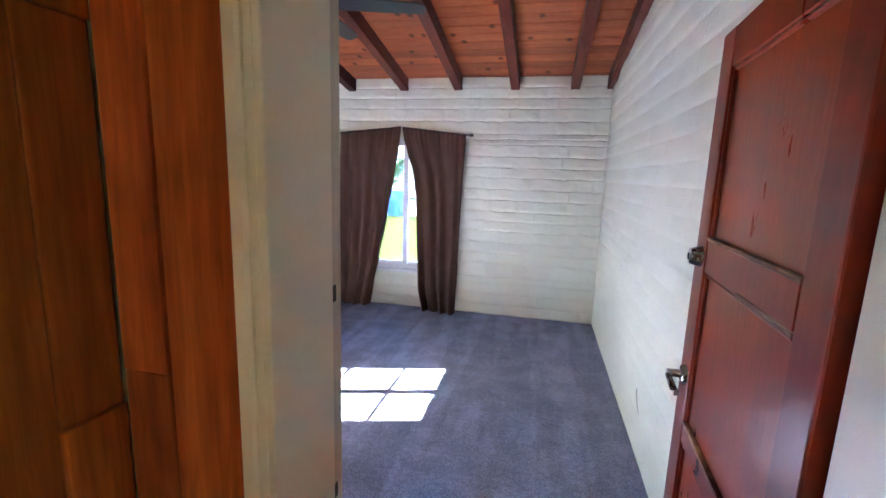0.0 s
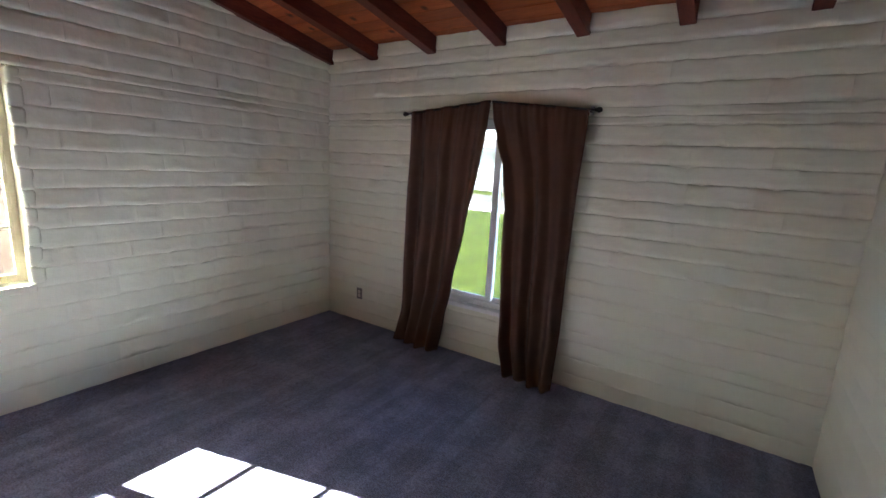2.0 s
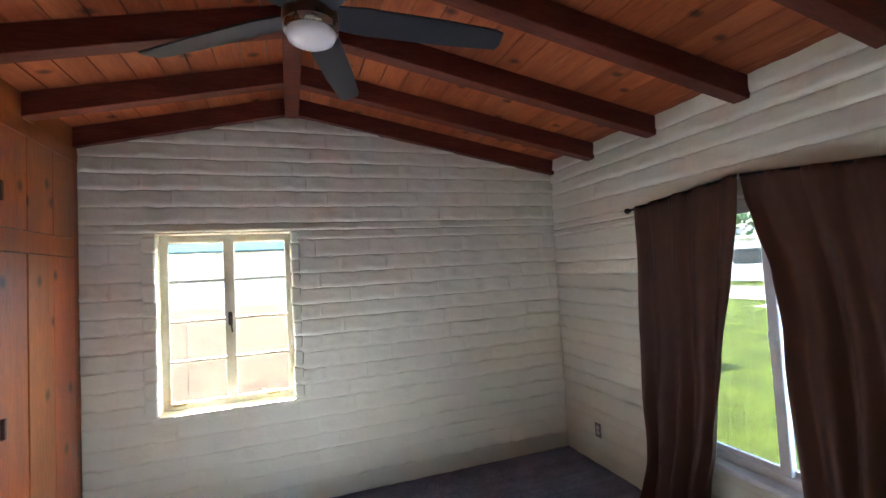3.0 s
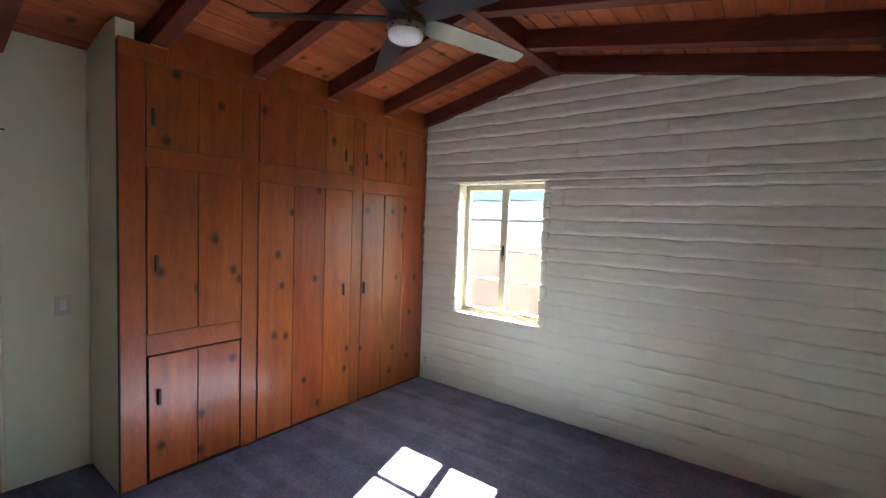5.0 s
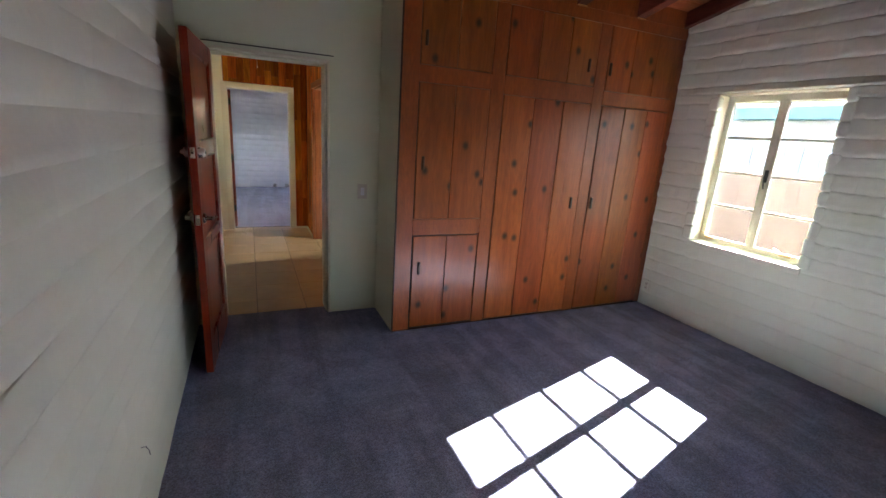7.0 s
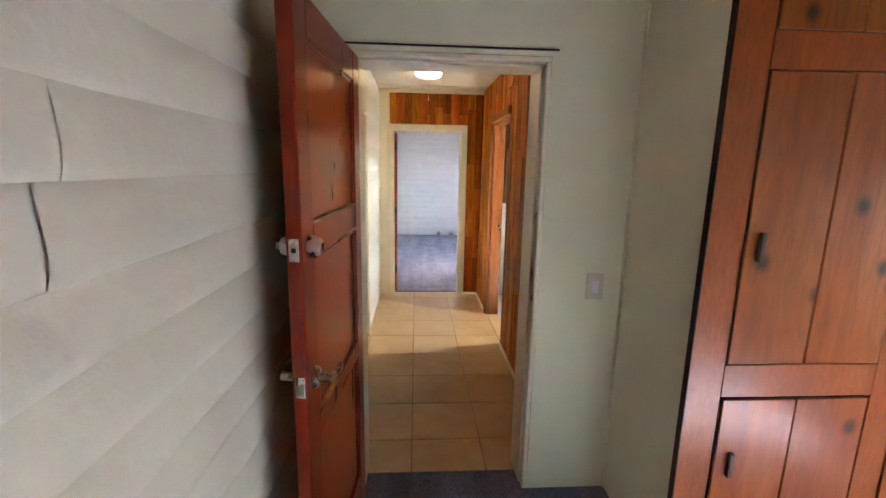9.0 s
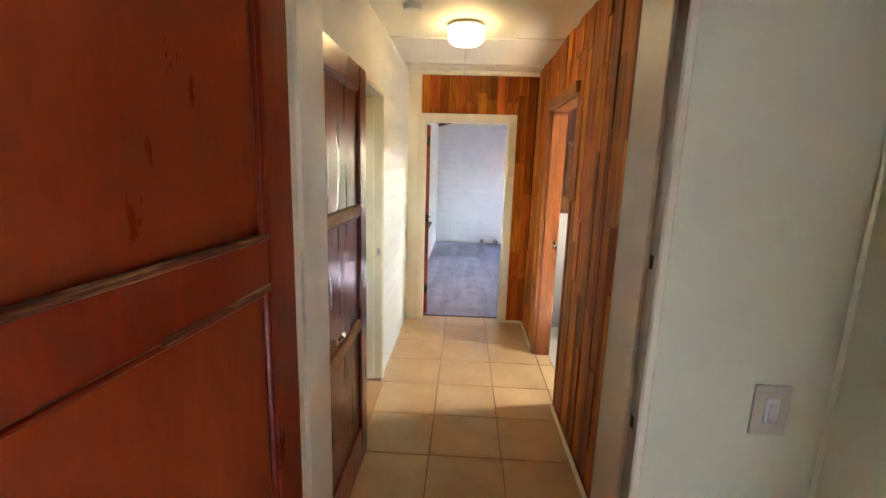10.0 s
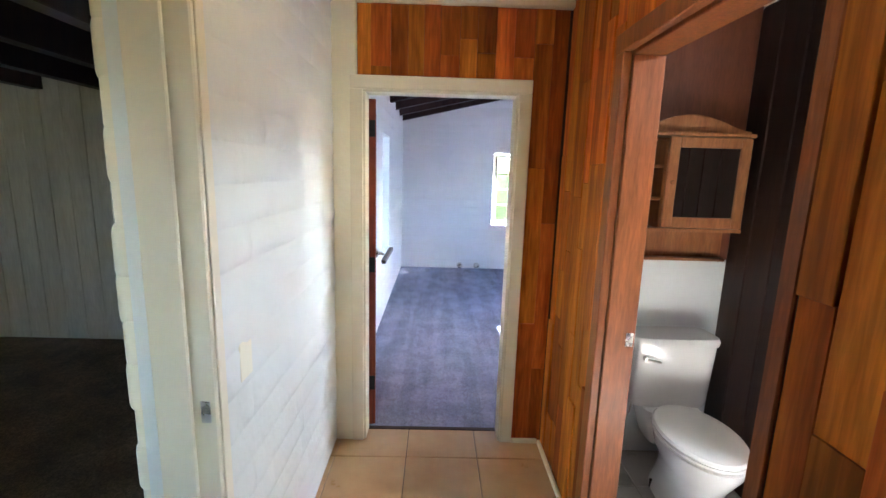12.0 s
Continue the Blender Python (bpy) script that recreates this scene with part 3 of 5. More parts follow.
for a, b in (((DX0 - 0.0118, YA - 0.043, 0.002), (DX0 - 0.0095, YA + 0.004, DH)), ((DX1 + 0.0095, YA - 0.043, 0.002), (DX1 + 0.0118, YA + 0.004, DH))):
    part("rabbet", boxes((a, b)), RABBET if a[0] < DX0 else CREAM, frame_bed, "pale worn paint of the rabbet")
frame_end = door_frame("door_frame", EX0, EX1, -2.09, HY0 - 0.001, EH, 0.02, ((HY0 - 0.0005, HY0 + 0.014, 0.06),), CREAM, "cream-painted wooden frame of the end doorway")
setting("threshold", boxes(((EX0, -2.1, -0.002), (EX1, -2.07, 0.006)), bevel=0.002), DARK_PANEL, "dark wooden threshold under the end doorway", "threshold")
frame_side = door_frame("door_frame", OY0, OY1, XE - 0.006, XE + 0.146, 2.03, 0.02, ((XE - 0.012, XE - 0.0065, 0.03),), CREAM, "cream-painted frame of the side room doorway", axis="y")
for a, b in (((XE + 0.053, OY0, 0.002), (XE + 0.146, OY0 + 0.012, 2.018)), ((XE + 0.053, OY1 - 0.012, 0.002), (XE + 0.146, OY1, 2.018)), ((XE + 0.053, OY0, 2.018), (XE + 0.146, OY1, 2.03))):
    part("stop", boxes((a, b), bevel=0.003), CREAM, frame_side)
part("strike_plate", boxes(((XE + 0.01, OY0 - 0.001, 0.94), (XE + 0.035, OY0 + 0.0015, 1.0)), bevel=0.0005), NICKEL, frame_side, "brass strike plate")
frame_bath = door_frame("door_frame", BY0, BY1, HX0 - 0.13, HX0 - 0.014, 2.025, 0.025, (), CASING_WOOD, "reddish redwood frame of the bathroom doorway", axis="y")
part("casing", boxes(((HX0 - 0.013, BY0 - 0.08, 0.001), (HX0 + 0.020, BY0 - 0.012, 2.037)), bevel=0.004), CASING_WOOD, frame_bath)
part("casing", boxes(((HX0 - 0.013, BY1 + 0.003, 0.001), (HX0 - 0.003, BY1 + 0.046, 2.037)), bevel=0.003), CASING_WOOD, frame_bath)
part("casing", boxes(((HX0 - 0.013, BY0 - 0.08, 2.037), (HX0 + 0.022, BY1 + 0.046, 2.105)), bevel=0.004), CASING_WOOD, frame_bath)
# rough ends of the adobe blocks behind the side room's frame
for i in range(17):
    dx, dy = rng.uniform(0.0, 0.016), rng.uniform(-0.006, 0.0)
    part("block", boxes(((XE + 0.08, OY0 - 0.16, max(0.002, i * 0.12 - 0.022)), (XE + 0.240 + dx, OY0 - 0.021 + dy, 0.142 + i * 0.12)), bevel=0.034, segments=4), CREAM, wall_hall_east, smooth=True)
part("strike_plate", boxes(((HX0 - 0.122, BY0 - 0.001, 0.945), (HX0 - 0.092, BY0 + 0.002, 1.0)), bevel=0.0005), NICKEL, frame_bath, "nickel strike plate")

# bathroom
bm = boxes(((-1.7, -2.0, 0), (HX0 - 0.12, -1.9, 2.6)))
wall_bath = setting("wall_bathroom_south", bm, BATH_WHITE, "white-painted wall behind the toilet", "wall")
setting("wood_upper_panel", boxes(((0.331, -1.9, 1.17), (HX0 - 0.121, -1.885, 2.45)), bevel=0.003), UPPER_WOOD, "reddish-brown boards on the wall over the toilet", "panelling")
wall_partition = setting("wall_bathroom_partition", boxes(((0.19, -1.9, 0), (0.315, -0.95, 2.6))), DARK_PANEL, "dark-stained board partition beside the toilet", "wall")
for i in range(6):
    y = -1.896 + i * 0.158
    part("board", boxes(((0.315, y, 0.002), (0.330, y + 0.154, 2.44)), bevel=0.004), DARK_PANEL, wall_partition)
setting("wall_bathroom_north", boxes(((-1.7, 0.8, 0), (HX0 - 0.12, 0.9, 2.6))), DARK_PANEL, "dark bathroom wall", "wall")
BW = (-0.95, -0.35, 1.0, 2.0)
setting("wall_bathroom_west", boxes(((-1.7, -2.0, 0), (-1.6, BW[0], 2.6)), ((-1.7, BW[1], 0), (-1.6, 0.9, 2.6)), ((-1.7, BW[0], 0), (-1.6, BW[1], BW[2])), ((-1.7, BW[0], BW[3]), (-1.6, BW[1], 2.6))), PANEL_WHITE, "white bathroom wall with a frosted window", "wall")
setting("ceiling_bathroom", boxes(((-1.7, -2.0, 2.45), (HX0 - 0.12, 0.9, 2.55))), HALL_CEIL, "cream bathroom ceiling", "ceiling")
win = tagged(new("window_bathroom"), "frosted bathroom window in a white frame", "window", kind="structure")
part("window_frame", boxes(((-1.68, BW[0], BW[2]), (-1.62, BW[0] + 0.04, BW[3])), ((-1.68, BW[1] - 0.04, BW[2]), (-1.62, BW[1], BW[3])), ((-1.68, BW[0] + 0.04, BW[2]), (-1.62, BW[1] - 0.04, BW[2] + 0.04)), ((-1.68, BW[0] + 0.04, BW[3] - 0.04), (-1.62, BW[1] - 0.04, BW[3]))), VINYL, win)
part("pane", boxes(((-1.655, BW[0] + 0.04, BW[2] + 0.04), (-1.65, BW[1] - 0.04, BW[3] - 0.04))), GLASS, win).visible_shadow = False

# second bedroom
B2S = -6.73
bm = boxes(((XE, -6.95, 0), (XE + 0.25, -4.80, 2.9)), ((XE, -4.12, 0), (XE + 0.25, -2.085, 2.9)), ((XE, -4.80, 0), (XE + 0.25, -4.12, 0.66)), ((XE, -4.80, 1.97), (XE + 0.25, -4.12, 2.9)))
wall_b2_east = setting("wall_second_east", bm, FAR_WHITE, "white-painted adobe wall of the far bedroom with a window", "wall")
bm = boxes(((XW, B2S - 0.25, 0), (0.06, B2S, 3.1)), ((1.0, B2S - 0.25, 0), (XE, B2S, 3.1)), ((0.06, B2S - 0.25, 0), (1.0, B2S, 0.74)), ((0.06, B2S - 0.25, 1.90), (1.0, B2S, 3.1)))
wall_b2_south = setting("wall_second_south", bm, FAR_WHITE, "white-painted slump-block wall of the far bedroom", "wall")
bm = boxes(((XW - 0.25, -6.95, 0), (XW, -4.8, 3.1)), ((XW - 0.25, -3.9, 0), (XW, -2.0, 3.1)), ((XW - 0.25, -4.8, 0), (XW, -3.9, 1.45)), ((XW - 0.25, -4.8, 2.05), (XW, -3.9, 3.1)))
setting("wall_second_west", bm, FAR_WHITE, "white-painted wall of the far bedroom", "wall")
setting("wall_second_north", boxes(((XW - 0.25, -2.0, 0), (HX0 - 0.14, -1.999 + 0.0, 3.1)), ((XW, -2.085, 0), (HX0 - 0.022, -2.001, 3.1)), ((EX1 + 0.02, -2.1, 2.0), (XE, -2.086, 3.1)), ((HX0 - 0.022, -2.1, 2.02), (EX1 + 0.02, -2.086, 3.1)), ((EX1 + 0.021, -2.1, 0), (XE, -2.086, 2.0))), FAR_WHITE, "white wall of the far bedroom round its doorway", "wall")
bm = bmesh.new()
for a, b in (((XE + 0.25, 2.50), (0.4, 2.98)), ((0.4, 2.98), (XW - 0.25, 2.50))):
    v = [bm.verts.new(p) for p in ((a[0], -6.98, a[1]), (a[0], -2.0, a[1]), (b[0], -2.0, b[1]), (b[0], -6.98, b[1]), (a[0], -6.98, a[1] + 0.06), (a[0], -2.0, a[1] + 0.06), (b[0], -2.0, b[1] + 0.06), (b[0], -6.98, b[1] + 0.06))]
    for f in ((0, 1, 2, 3), (7, 6, 5, 4), (0, 4, 5, 1), (1, 5, 6, 2), (2, 6, 7, 3), (3, 7, 4, 0)):
        bm.faces.new([v[i] for i in f])
setting("ceiling_second", bm, RAFTER, "dark brown sloping ceiling of the far bedroom", "ceiling")
for k in range(8):
    y = B2S + 0.06 + k * 0.61
    for xa, za, xb, zb in ((XE - 0.001, 2.36, 0.4, 2.85), (0.4, 2.85, XW + 0.001, 2.36)):
        bm = bmesh.new()
        v = []
        for x, z in ((xa, za), (xb, zb)):
            for dy, dz in ((-0.045, 0), (0.045, 0), (0.045, 0.15), (-0.045, 0.15)):
                v.append(bm.verts.new((x, y + dy, z + dz)))
        for f in ((0, 1, 2, 3), (7, 6, 5, 4), (0, 4, 5, 1), (1, 5, 6, 2), (2, 6, 7, 3), (3, 7, 4, 0)):
            bm.faces.new([v[i] for i in f])
        tagged(part("rafter", bm, DARK_PANEL), "dark brown wooden rafter of the far bedroom", "rafter", "rafters of the far bedroom", "structure")

# side room, unlit
wall_side = setting("wall_side_south", boxes(((XE + 0.33, -3.56, 0), (7.2, -3.40, 2.9))), SIDE_BOARD, "wall of grey-painted vertical boards in the side room", "wall")
for i in range(26):
    x = XE + 0.36 + i * 0.17
    if x + 0.17 < 7.15:
        part("board", boxes(((x, -3.40, 0.004), (x + 0.166, -3.382, 2.36)), bevel=0.004), SIDE_BOARD, wall_side)
setting("wall_side_north", boxes(((XE + 0.2, 1.3, 0), (3.7, 1.4, 2.9)), ((4.9, 1.3, 0), (7.2, 1.4, 2.9)), ((3.7, 1.3, 0), (4.9, 1.4, 0.9)), ((3.7, 1.3, 2.0), (4.9, 1.4, 2.9))), HALL_WHITE, "plain wall of the side room", "wall")
setting("wall_side_east", boxes(((7.1, -3.4, 0), (7.2, 1.3, 2.9))), HALL_WHITE, "plain wall of the side room", "wall")
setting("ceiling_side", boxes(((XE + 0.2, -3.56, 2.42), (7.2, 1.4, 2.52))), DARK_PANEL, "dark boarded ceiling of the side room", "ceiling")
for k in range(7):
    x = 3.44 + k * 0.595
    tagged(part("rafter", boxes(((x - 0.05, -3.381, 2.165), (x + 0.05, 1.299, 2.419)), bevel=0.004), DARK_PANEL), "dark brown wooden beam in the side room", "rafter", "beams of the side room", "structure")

# ---- windows ----
def casement(name, x, y0, y1, z0, z1, label, rows=4, axis="x", glass=None):
    """A two-leaf steel casement with glazing bars; stands in a wall across axis."""
    ob = tagged(new(name), label, "window", kind="structure")

    def put(n, a, b, mat, parent=ob, bevel=0.002, lab=""):
        if axis == "y":
            a, b = (a[1], a[0], a[2]), (b[1], b[0], b[2])
        return part(n, boxes((a, b), bevel=bevel), mat, parent, lab)
    t = 0.016
    put("window_frame", (x - t, y0, z0), (x + t, y0 + 0.03, z1), STEEL_PAINT)
    put("window_frame", (x - t, y1 - 0.03, z0), (x + t, y1, z1), STEEL_PAINT)
    put("window_frame", (x - t, y0 + 0.03, z0), (x + t, y1 - 0.03, z0 + 0.03), STEEL_PAINT)
    put("window_frame", (x - t, y0 + 0.03, z1 - 0.03), (x + t, y1 - 0.03, z1), STEEL_PAINT)
    ym = (y0 + y1) / 2
    put("mullion", (x - t - 0.004, ym - 0.015, z0 + 0.03), (x + t + 0.004, ym + 0.015, z1 - 0.03), STEEL_PAINT)
    for ya, yb in ((y0 + 0.03, ym - 0.015), (ym + 0.015, y1 - 0.03)):
        put("leaf_stile", (x - 0.011, ya, z0 + 0.03), (x + 0.019, ya + 0.020, z1 - 0.03), STEEL_PAINT)
        put("leaf_stile", (x - 0.011, yb - 0.020, z0 + 0.03), (x + 0.019, yb, z1 - 0.03), STEEL_PAINT)
        put("leaf_rail", (x - 0.011, ya + 0.020, z0 + 0.03), (x + 0.019, yb - 0.020, z0 + 0.05), STEEL_PAINT)
        put("leaf_rail", (x - 0.011, ya + 0.020, z1 - 0.05), (x + 0.019, yb - 0.020, z1 - 0.03), STEEL_PAINT)
        h = (z1 - z0 - 0.1) / rows
        for r in range(rows):
            za = z0 + 0.05 + r * h
            if r:
                put("glazing_bar", (x - 0.008, ya + 0.020, za - 0.010), (x + 0.014, yb - 0.020, za + 0.010), STEEL_PAINT)
            p = put("pane", (x - 0.002, ya + 0.018, za + 0.004 if r else za - 0.002), (x + 0.001, yb - 0.018, za + h - 0.004), glass or GLASS, bevel=0)
            p.visible_shadow = False
    return ob


wx = XW - 0.13
win_west = casement("window_1", wx, WY0 + 0.035, WY1 - 0.012, WZ0 + 0.03, WZ1 - 0.012, "cream-painted steel casement window with two leaves of four panes, closed")
ym = (WY0 + WY1) / 2 + 0.012
part("window_sill", boxes(((XW - 0.25, WY0, WZ0 - 0.02), (XW + 0.018, WY1, WZ0 + 0.026)), bevel=0.006, segments=2), WHITE_WALL, win_west, "rough white-painted sill")
part("reveal", boxes(((XW - 0.24, WY0, WZ0 + 0.026), (XW + 0.006, WY0 + 0.034, WZ1)), bevel=0.006), CREAM, win_west)
part("reveal", boxes(((XW - 0.24, WY1 - 0.011, WZ0 + 0.026), (XW + 0.002, WY1, WZ1)), bevel=0.004), CREAM, win_west)
# added strip behind the top frame; trims the sun patch's near edge
part("head_strip", boxes(((XW - 0.245, WY0 + 0.034, WZ1 - 0.065), (XW - 0.20, WY1 - 0.011, WZ1 - 0.0115)), bevel=0.004), CREAM, win_west)
part("reveal", boxes(((XW - 0.24, WY0 + 0.034, WZ1 - 0.011), (XW + 0.002, WY1 - 0.011, WZ1)), bevel=0.004), CREAM, win_west)
latch = part("latch", boxes(((wx + 0.02, ym - 0.014, 1.36), (wx + 0.03, ym + 0.014, 1.46)), bevel=0.003), BLACK_METAL, win_west, "dark iron latch")
part("latch_lever", sweep([(wx + 0.03, ym, 1.42), (wx + 0.05, ym + 0.002, 1.41), (wx + 0.055, ym + 0.008, 1.37), (wx + 0.05, ym + 0.014, 1.31)], 0.006), BLACK_METAL, latch)
for y0 in (WY0 + 0.10, WY1 - 0.22):
    op = part("casement_operator", boxes(((wx + 0.018, y0, WZ0 + 0.062), (wx + 0.045, y0 + 0.09, WZ0 + 0.085)), bevel=0.006), BRASS, win_west, "worn brass casement operator")
    part("crank", sweep([(wx + 0.04, y0 + 0.02, WZ0 + 0.08), (wx + 0.06, y0 + 0.01, WZ0 + 0.10), (wx + 0.06, y0 - 0.03, WZ0 + 0.115)], 0.005), BRASS, op)

# north sliding window behind the curtains
ny = YN + 0.10
win_north = tagged(new("window_2"), "white vinyl sliding window with a pale blue sill", "window", kind="structure")
for a, b in (((NX0, ny - 0.035, NZ0), (NX0 + 0.045, ny + 0.035, NZ1)), ((NX1 - 0.045, ny - 0.035, NZ0), (NX1, ny + 0.035, NZ1)), ((NX0 + 0.045, ny - 0.035, NZ0), (NX1 - 0.045, ny + 0.035, NZ0 + 0.05)), ((NX0 + 0.045, ny - 0.035, NZ1 - 0.045), (NX1 - 0.045, ny + 0.035, NZ1))):
    part("window_frame", boxes((a, b), bevel=0.004), VINYL, win_north)
part("meeting_stile", boxes(((0.225, ny - 0.030, NZ0 + 0.05), (0.285, ny + 0.02, NZ1 - 0.045)), bevel=0.005), VINYL, win_north)
for xa, xb, yy in ((NX0 + 0.045, 0.225, ny - 0.012), (0.285, NX1 - 0.045, ny + 0.008)):
    part("sash", boxes(((xa, yy - 0.014, NZ0 + 0.05), (xb, yy + 0.014, NZ0 + 0.085)), bevel=0.003), VINYL, win_north)
    part("sash", boxes(((xa, yy - 0.014, NZ1 - 0.08), (xb, yy + 0.014, NZ1 - 0.045)), bevel=0.003), VINYL, win_north)
    part("pane", boxes(((xa, yy - 0.002, NZ0 + 0.08), (xb, yy + 0.002, NZ1 - 0.078))), GLASS, win_north).visible_shadow = False
part("window_sill", boxes(((NX0 + 0.003, YN - 0.02, NZ0 - 0.03), (NX1 - 0.003, ny - 0.035, NZ0 + 0.004)), bevel=0.008, segments=2), VINYL, win_north, "chipped pale sill")
part("latch", boxes(((0.232, ny - 0.045, 1.18), (0.262, ny - 0.030, 1.26)), bevel=0.003), VINYL, win_north)

# far bedroom's windows
casement("window_3", B2S - 0.09, 0.08, 0.985, 0.77, 1.88, "closed steel casement window in the far bedroom", axis="y")
win_b2e = casement("window_4", XE + 0.12, -4.77, -4.15, 0.69, 1.94, "deep-set steel casement window in the far bedroom's side wall")
part("window_sill", boxes(((XE - 0.05, -4.86, 0.62), (XE + 0.1, -4.06, 0.66)), bevel=0.006), DARK_PANEL, win_b2e, "dark stained wooden sill")

# out of view: added as the side room's light source
casement("window_5", 1.35, 3.7, 4.9, 0.9, 2.0, "unseen window added to light the side room, its panes tinted to warm the daylight", axis="y", glass=WARM_PANE)

# ---- doors ----
def lever_handle(parent, m, material, flip=1):
    """Rose, neck and bent lever on a door's face; m places it, local z away from the face."""
    def move(bm):
        bmesh.ops.transform(bm, matrix=m, verts=bm.verts)
        return bm
    rose = part("lever_rose", move(lathe([(0.033, 0), (0.033, 0.004), (0.028, 0.012), (0.014, 0.016), (0.012, 0.05), (0.0115, 0.055)], 24)), material, parent, "brushed nickel lever handle", smooth=True)
    pts = [(0, 0, 0.045), (0.02 * flip, 0.0, 0.052), (0.055 * flip, 0.004, 0.054), (0.09 * flip, 0.010, 0.052), (0.115 * flip, 0.016, 0.047)]
    part("lever", move(sweep(pts, 0.0095, 12)), material, rose, smooth=True)


def panel_door(name, width, height, at, label, rails, lever_z, bolt=False, thick=0.042, worn=True, bare=False, wood=DOOR_RED, field=DOOR_PANEL, stile=0.105):
    """A framed door of three panels: stiles, rails, sunk panels and hardware. Local x runs from the hinge, y is the thickness, z up."""
    ob = tagged(new(name), label, "door", kind="structure")
    ob.matrix_basis = at
    s = stile
    for x in (0, width - s):
        part("stile", boxes(((x, 0, 0.012), (x + s, thick, height)), bevel=0.005, segments=2), wood, ob)
    part("top_rail", boxes(((s, 0.001, height - 0.11), (width - s, thick - 0.001, height)), bevel=0.004), wood, ob)
    part("bottom_rail", boxes(((s, 0.001, 0.012), (width - s, thick - 0.001, 0.22)), bevel=0.004), wood, ob)
    for za, zb in rails:
        part("rail", boxes(((s, -0.002 if bare else 0.001, za), (width - s, thick + 0.002 if bare else thick - 0.001, zb)), bevel=0.006), WORN_EDGE if bare else wood, ob, "worn bare wooden rail" if bare else "")
        if worn and not bare:
            for ya, yb in ((-0.001, 0.014), (thick - 0.014, thick + 0.001)):
                part("worn_edge", boxes(((s, ya, zb - 0.008), (width - s, yb, zb + 0.004)), bevel=0.002), WORN_RED, ob, "chipped varnish and bare wood along the rail")
                part("worn_edge", boxes(((s, ya, za - 0.002), (s + (width - 2 * s) * 0.5, yb, za + 0.012)), bevel=0.002), WORN_RED, ob, "chipped varnish and bare wood along the rail")
    edges = [0.22] + [z for r in rails for z in r] + [height - 0.11]
    for za, zb in zip(edges[::2], edges[1::2]):
        pan = part("panel", boxes(((s, 0.016, za), (width - s, thick - 0.016, zb))), field, ob, "rippled varnished wood panel")
        for ya, yb in ((0.006, 0.0165), (thick - 0.0165, thick - 0.006)):
            for x0, x1 in ((s, s + 0.012), (width - s - 0.012, width - s)):
                part("moulding", boxes(((x0, ya, za), (x1, yb, zb)), bevel=0.004), wood, pan)
            part("moulding", boxes(((s + 0.012, ya, zb - 0.012), (width - s - 0.012, yb, zb)), bevel=0.004), wood, pan)
    hx = width - 0.065
    lever_handle(ob, pose(hx, 0, lever_z, 90, 0, 0), NICKEL, -1)
    lever_handle(ob, pose(hx, thick, lever_z, -90, 0, 0), NICKEL, -1)
    part("latch_plate", boxes(((width - 0.001, thick / 2 - 0.013, lever_z - 0.03), (width + 0.002, thick / 2 + 0.013, lever_z + 0.03)), bevel=0.001), NICKEL, ob, "nickel latch plate")
    if bolt:
        z = bolt
        for m, turn in ((pose(hx, 0, z, 90, 0, 0), True), (pose(hx, thick, z, -90, 0, 0), False)):
            bm = lathe([(0.033, 0), (0.033, 0.003), (0.030, 0.012), (0.024, 0.030), (0.022, 0.033), (0.014, 0.034)], 28)
            bmesh.ops.transform(bm, matrix=m, verts=bm.verts)
            d = part("deadbolt", bm, NICKEL, ob, "nickel deadbolt cylinder", smooth=True)
            bm = boxes(((-0.003, -0.010, 0.033), (0.003, 0.010, 0.0375 if not turn else 0.05)), bevel=0.001)
            bmesh.ops.transform(bm, matrix=m, verts=bm.verts)
            part("keyway", bm, BLACK_METAL if not turn else NICKEL, d)
        part("latch_plate", boxes(((width - 0.001, thick / 2 - 0.013, z - 0.03), (width + 0.002, thick / 2 + 0.013, z + 0.03)), bevel=0.001), NICKEL, ob, "nickel deadbolt plate")
        part("bolt_hole", boxes(((width + 0.001, thick / 2 - 0.006, z - 0.006), (width + 0.0026, thick / 2 + 0.006, z + 0.006)), bevel=0.0005), BLACK_METAL, ob)
    for z in (0.25, 1.0, 1.78):
        part("hinge", boxes(((-0.006, 0.004, z), (0.002, thick - 0.004, z + 0.09)), bevel=0.001), BLACK_METAL, ob)
    return ob


def leaf_pose(hinge, free):
    a = math.degrees(math.atan2(free[1] - hinge[1], free[0] - hinge[0]))
    return pose(hinge[0], hinge[1], 0.0, 0, 0, a)


# local y of a leaf points to the left of hinge-to-free; the seen face is y = 0 when it lies on the right
bed_m = leaf_pose((2.319, 1.463), (2.372, 2.21))
panel_door("door_1", 0.772, 2.03, bed_m, "red mahogany panelled bedroom door standing open against the wall", ((0.79, 0.86), (1.34, 1.445)), 1.0, bolt=1.383)
panel_door("door_2", 0.79, 2.02, leaf_pose((2.449, 0.196), (2.447, 0.985)), "red-brown panelled door folded back open along the hall wall", ((0.765, 0.82), (1.34, 1.395)), 0.95, bare=True, stile=0.12, wood=DOOR_BROWN, field=DOOR_BROWN)
panel_door("door_3", 0.76, 1.985, leaf_pose((2.272, -2.108), (2.372, -2.86)) @ pose(0, 0, 0), "dark brown panelled door of the far bedroom, open", ((0.79, 0.85), (1.355, 1.415)), 0.98, worn=False, wood=DOOR_BROWN, field=DOOR_BROWN)

# ---- built-in closet ----
closet = thing("built_in_closet", "varnished knotty pine built-in closet with eight board doors and dark pulls", "closet")


def closet_top(y=YC):
    return rafter_z(y)


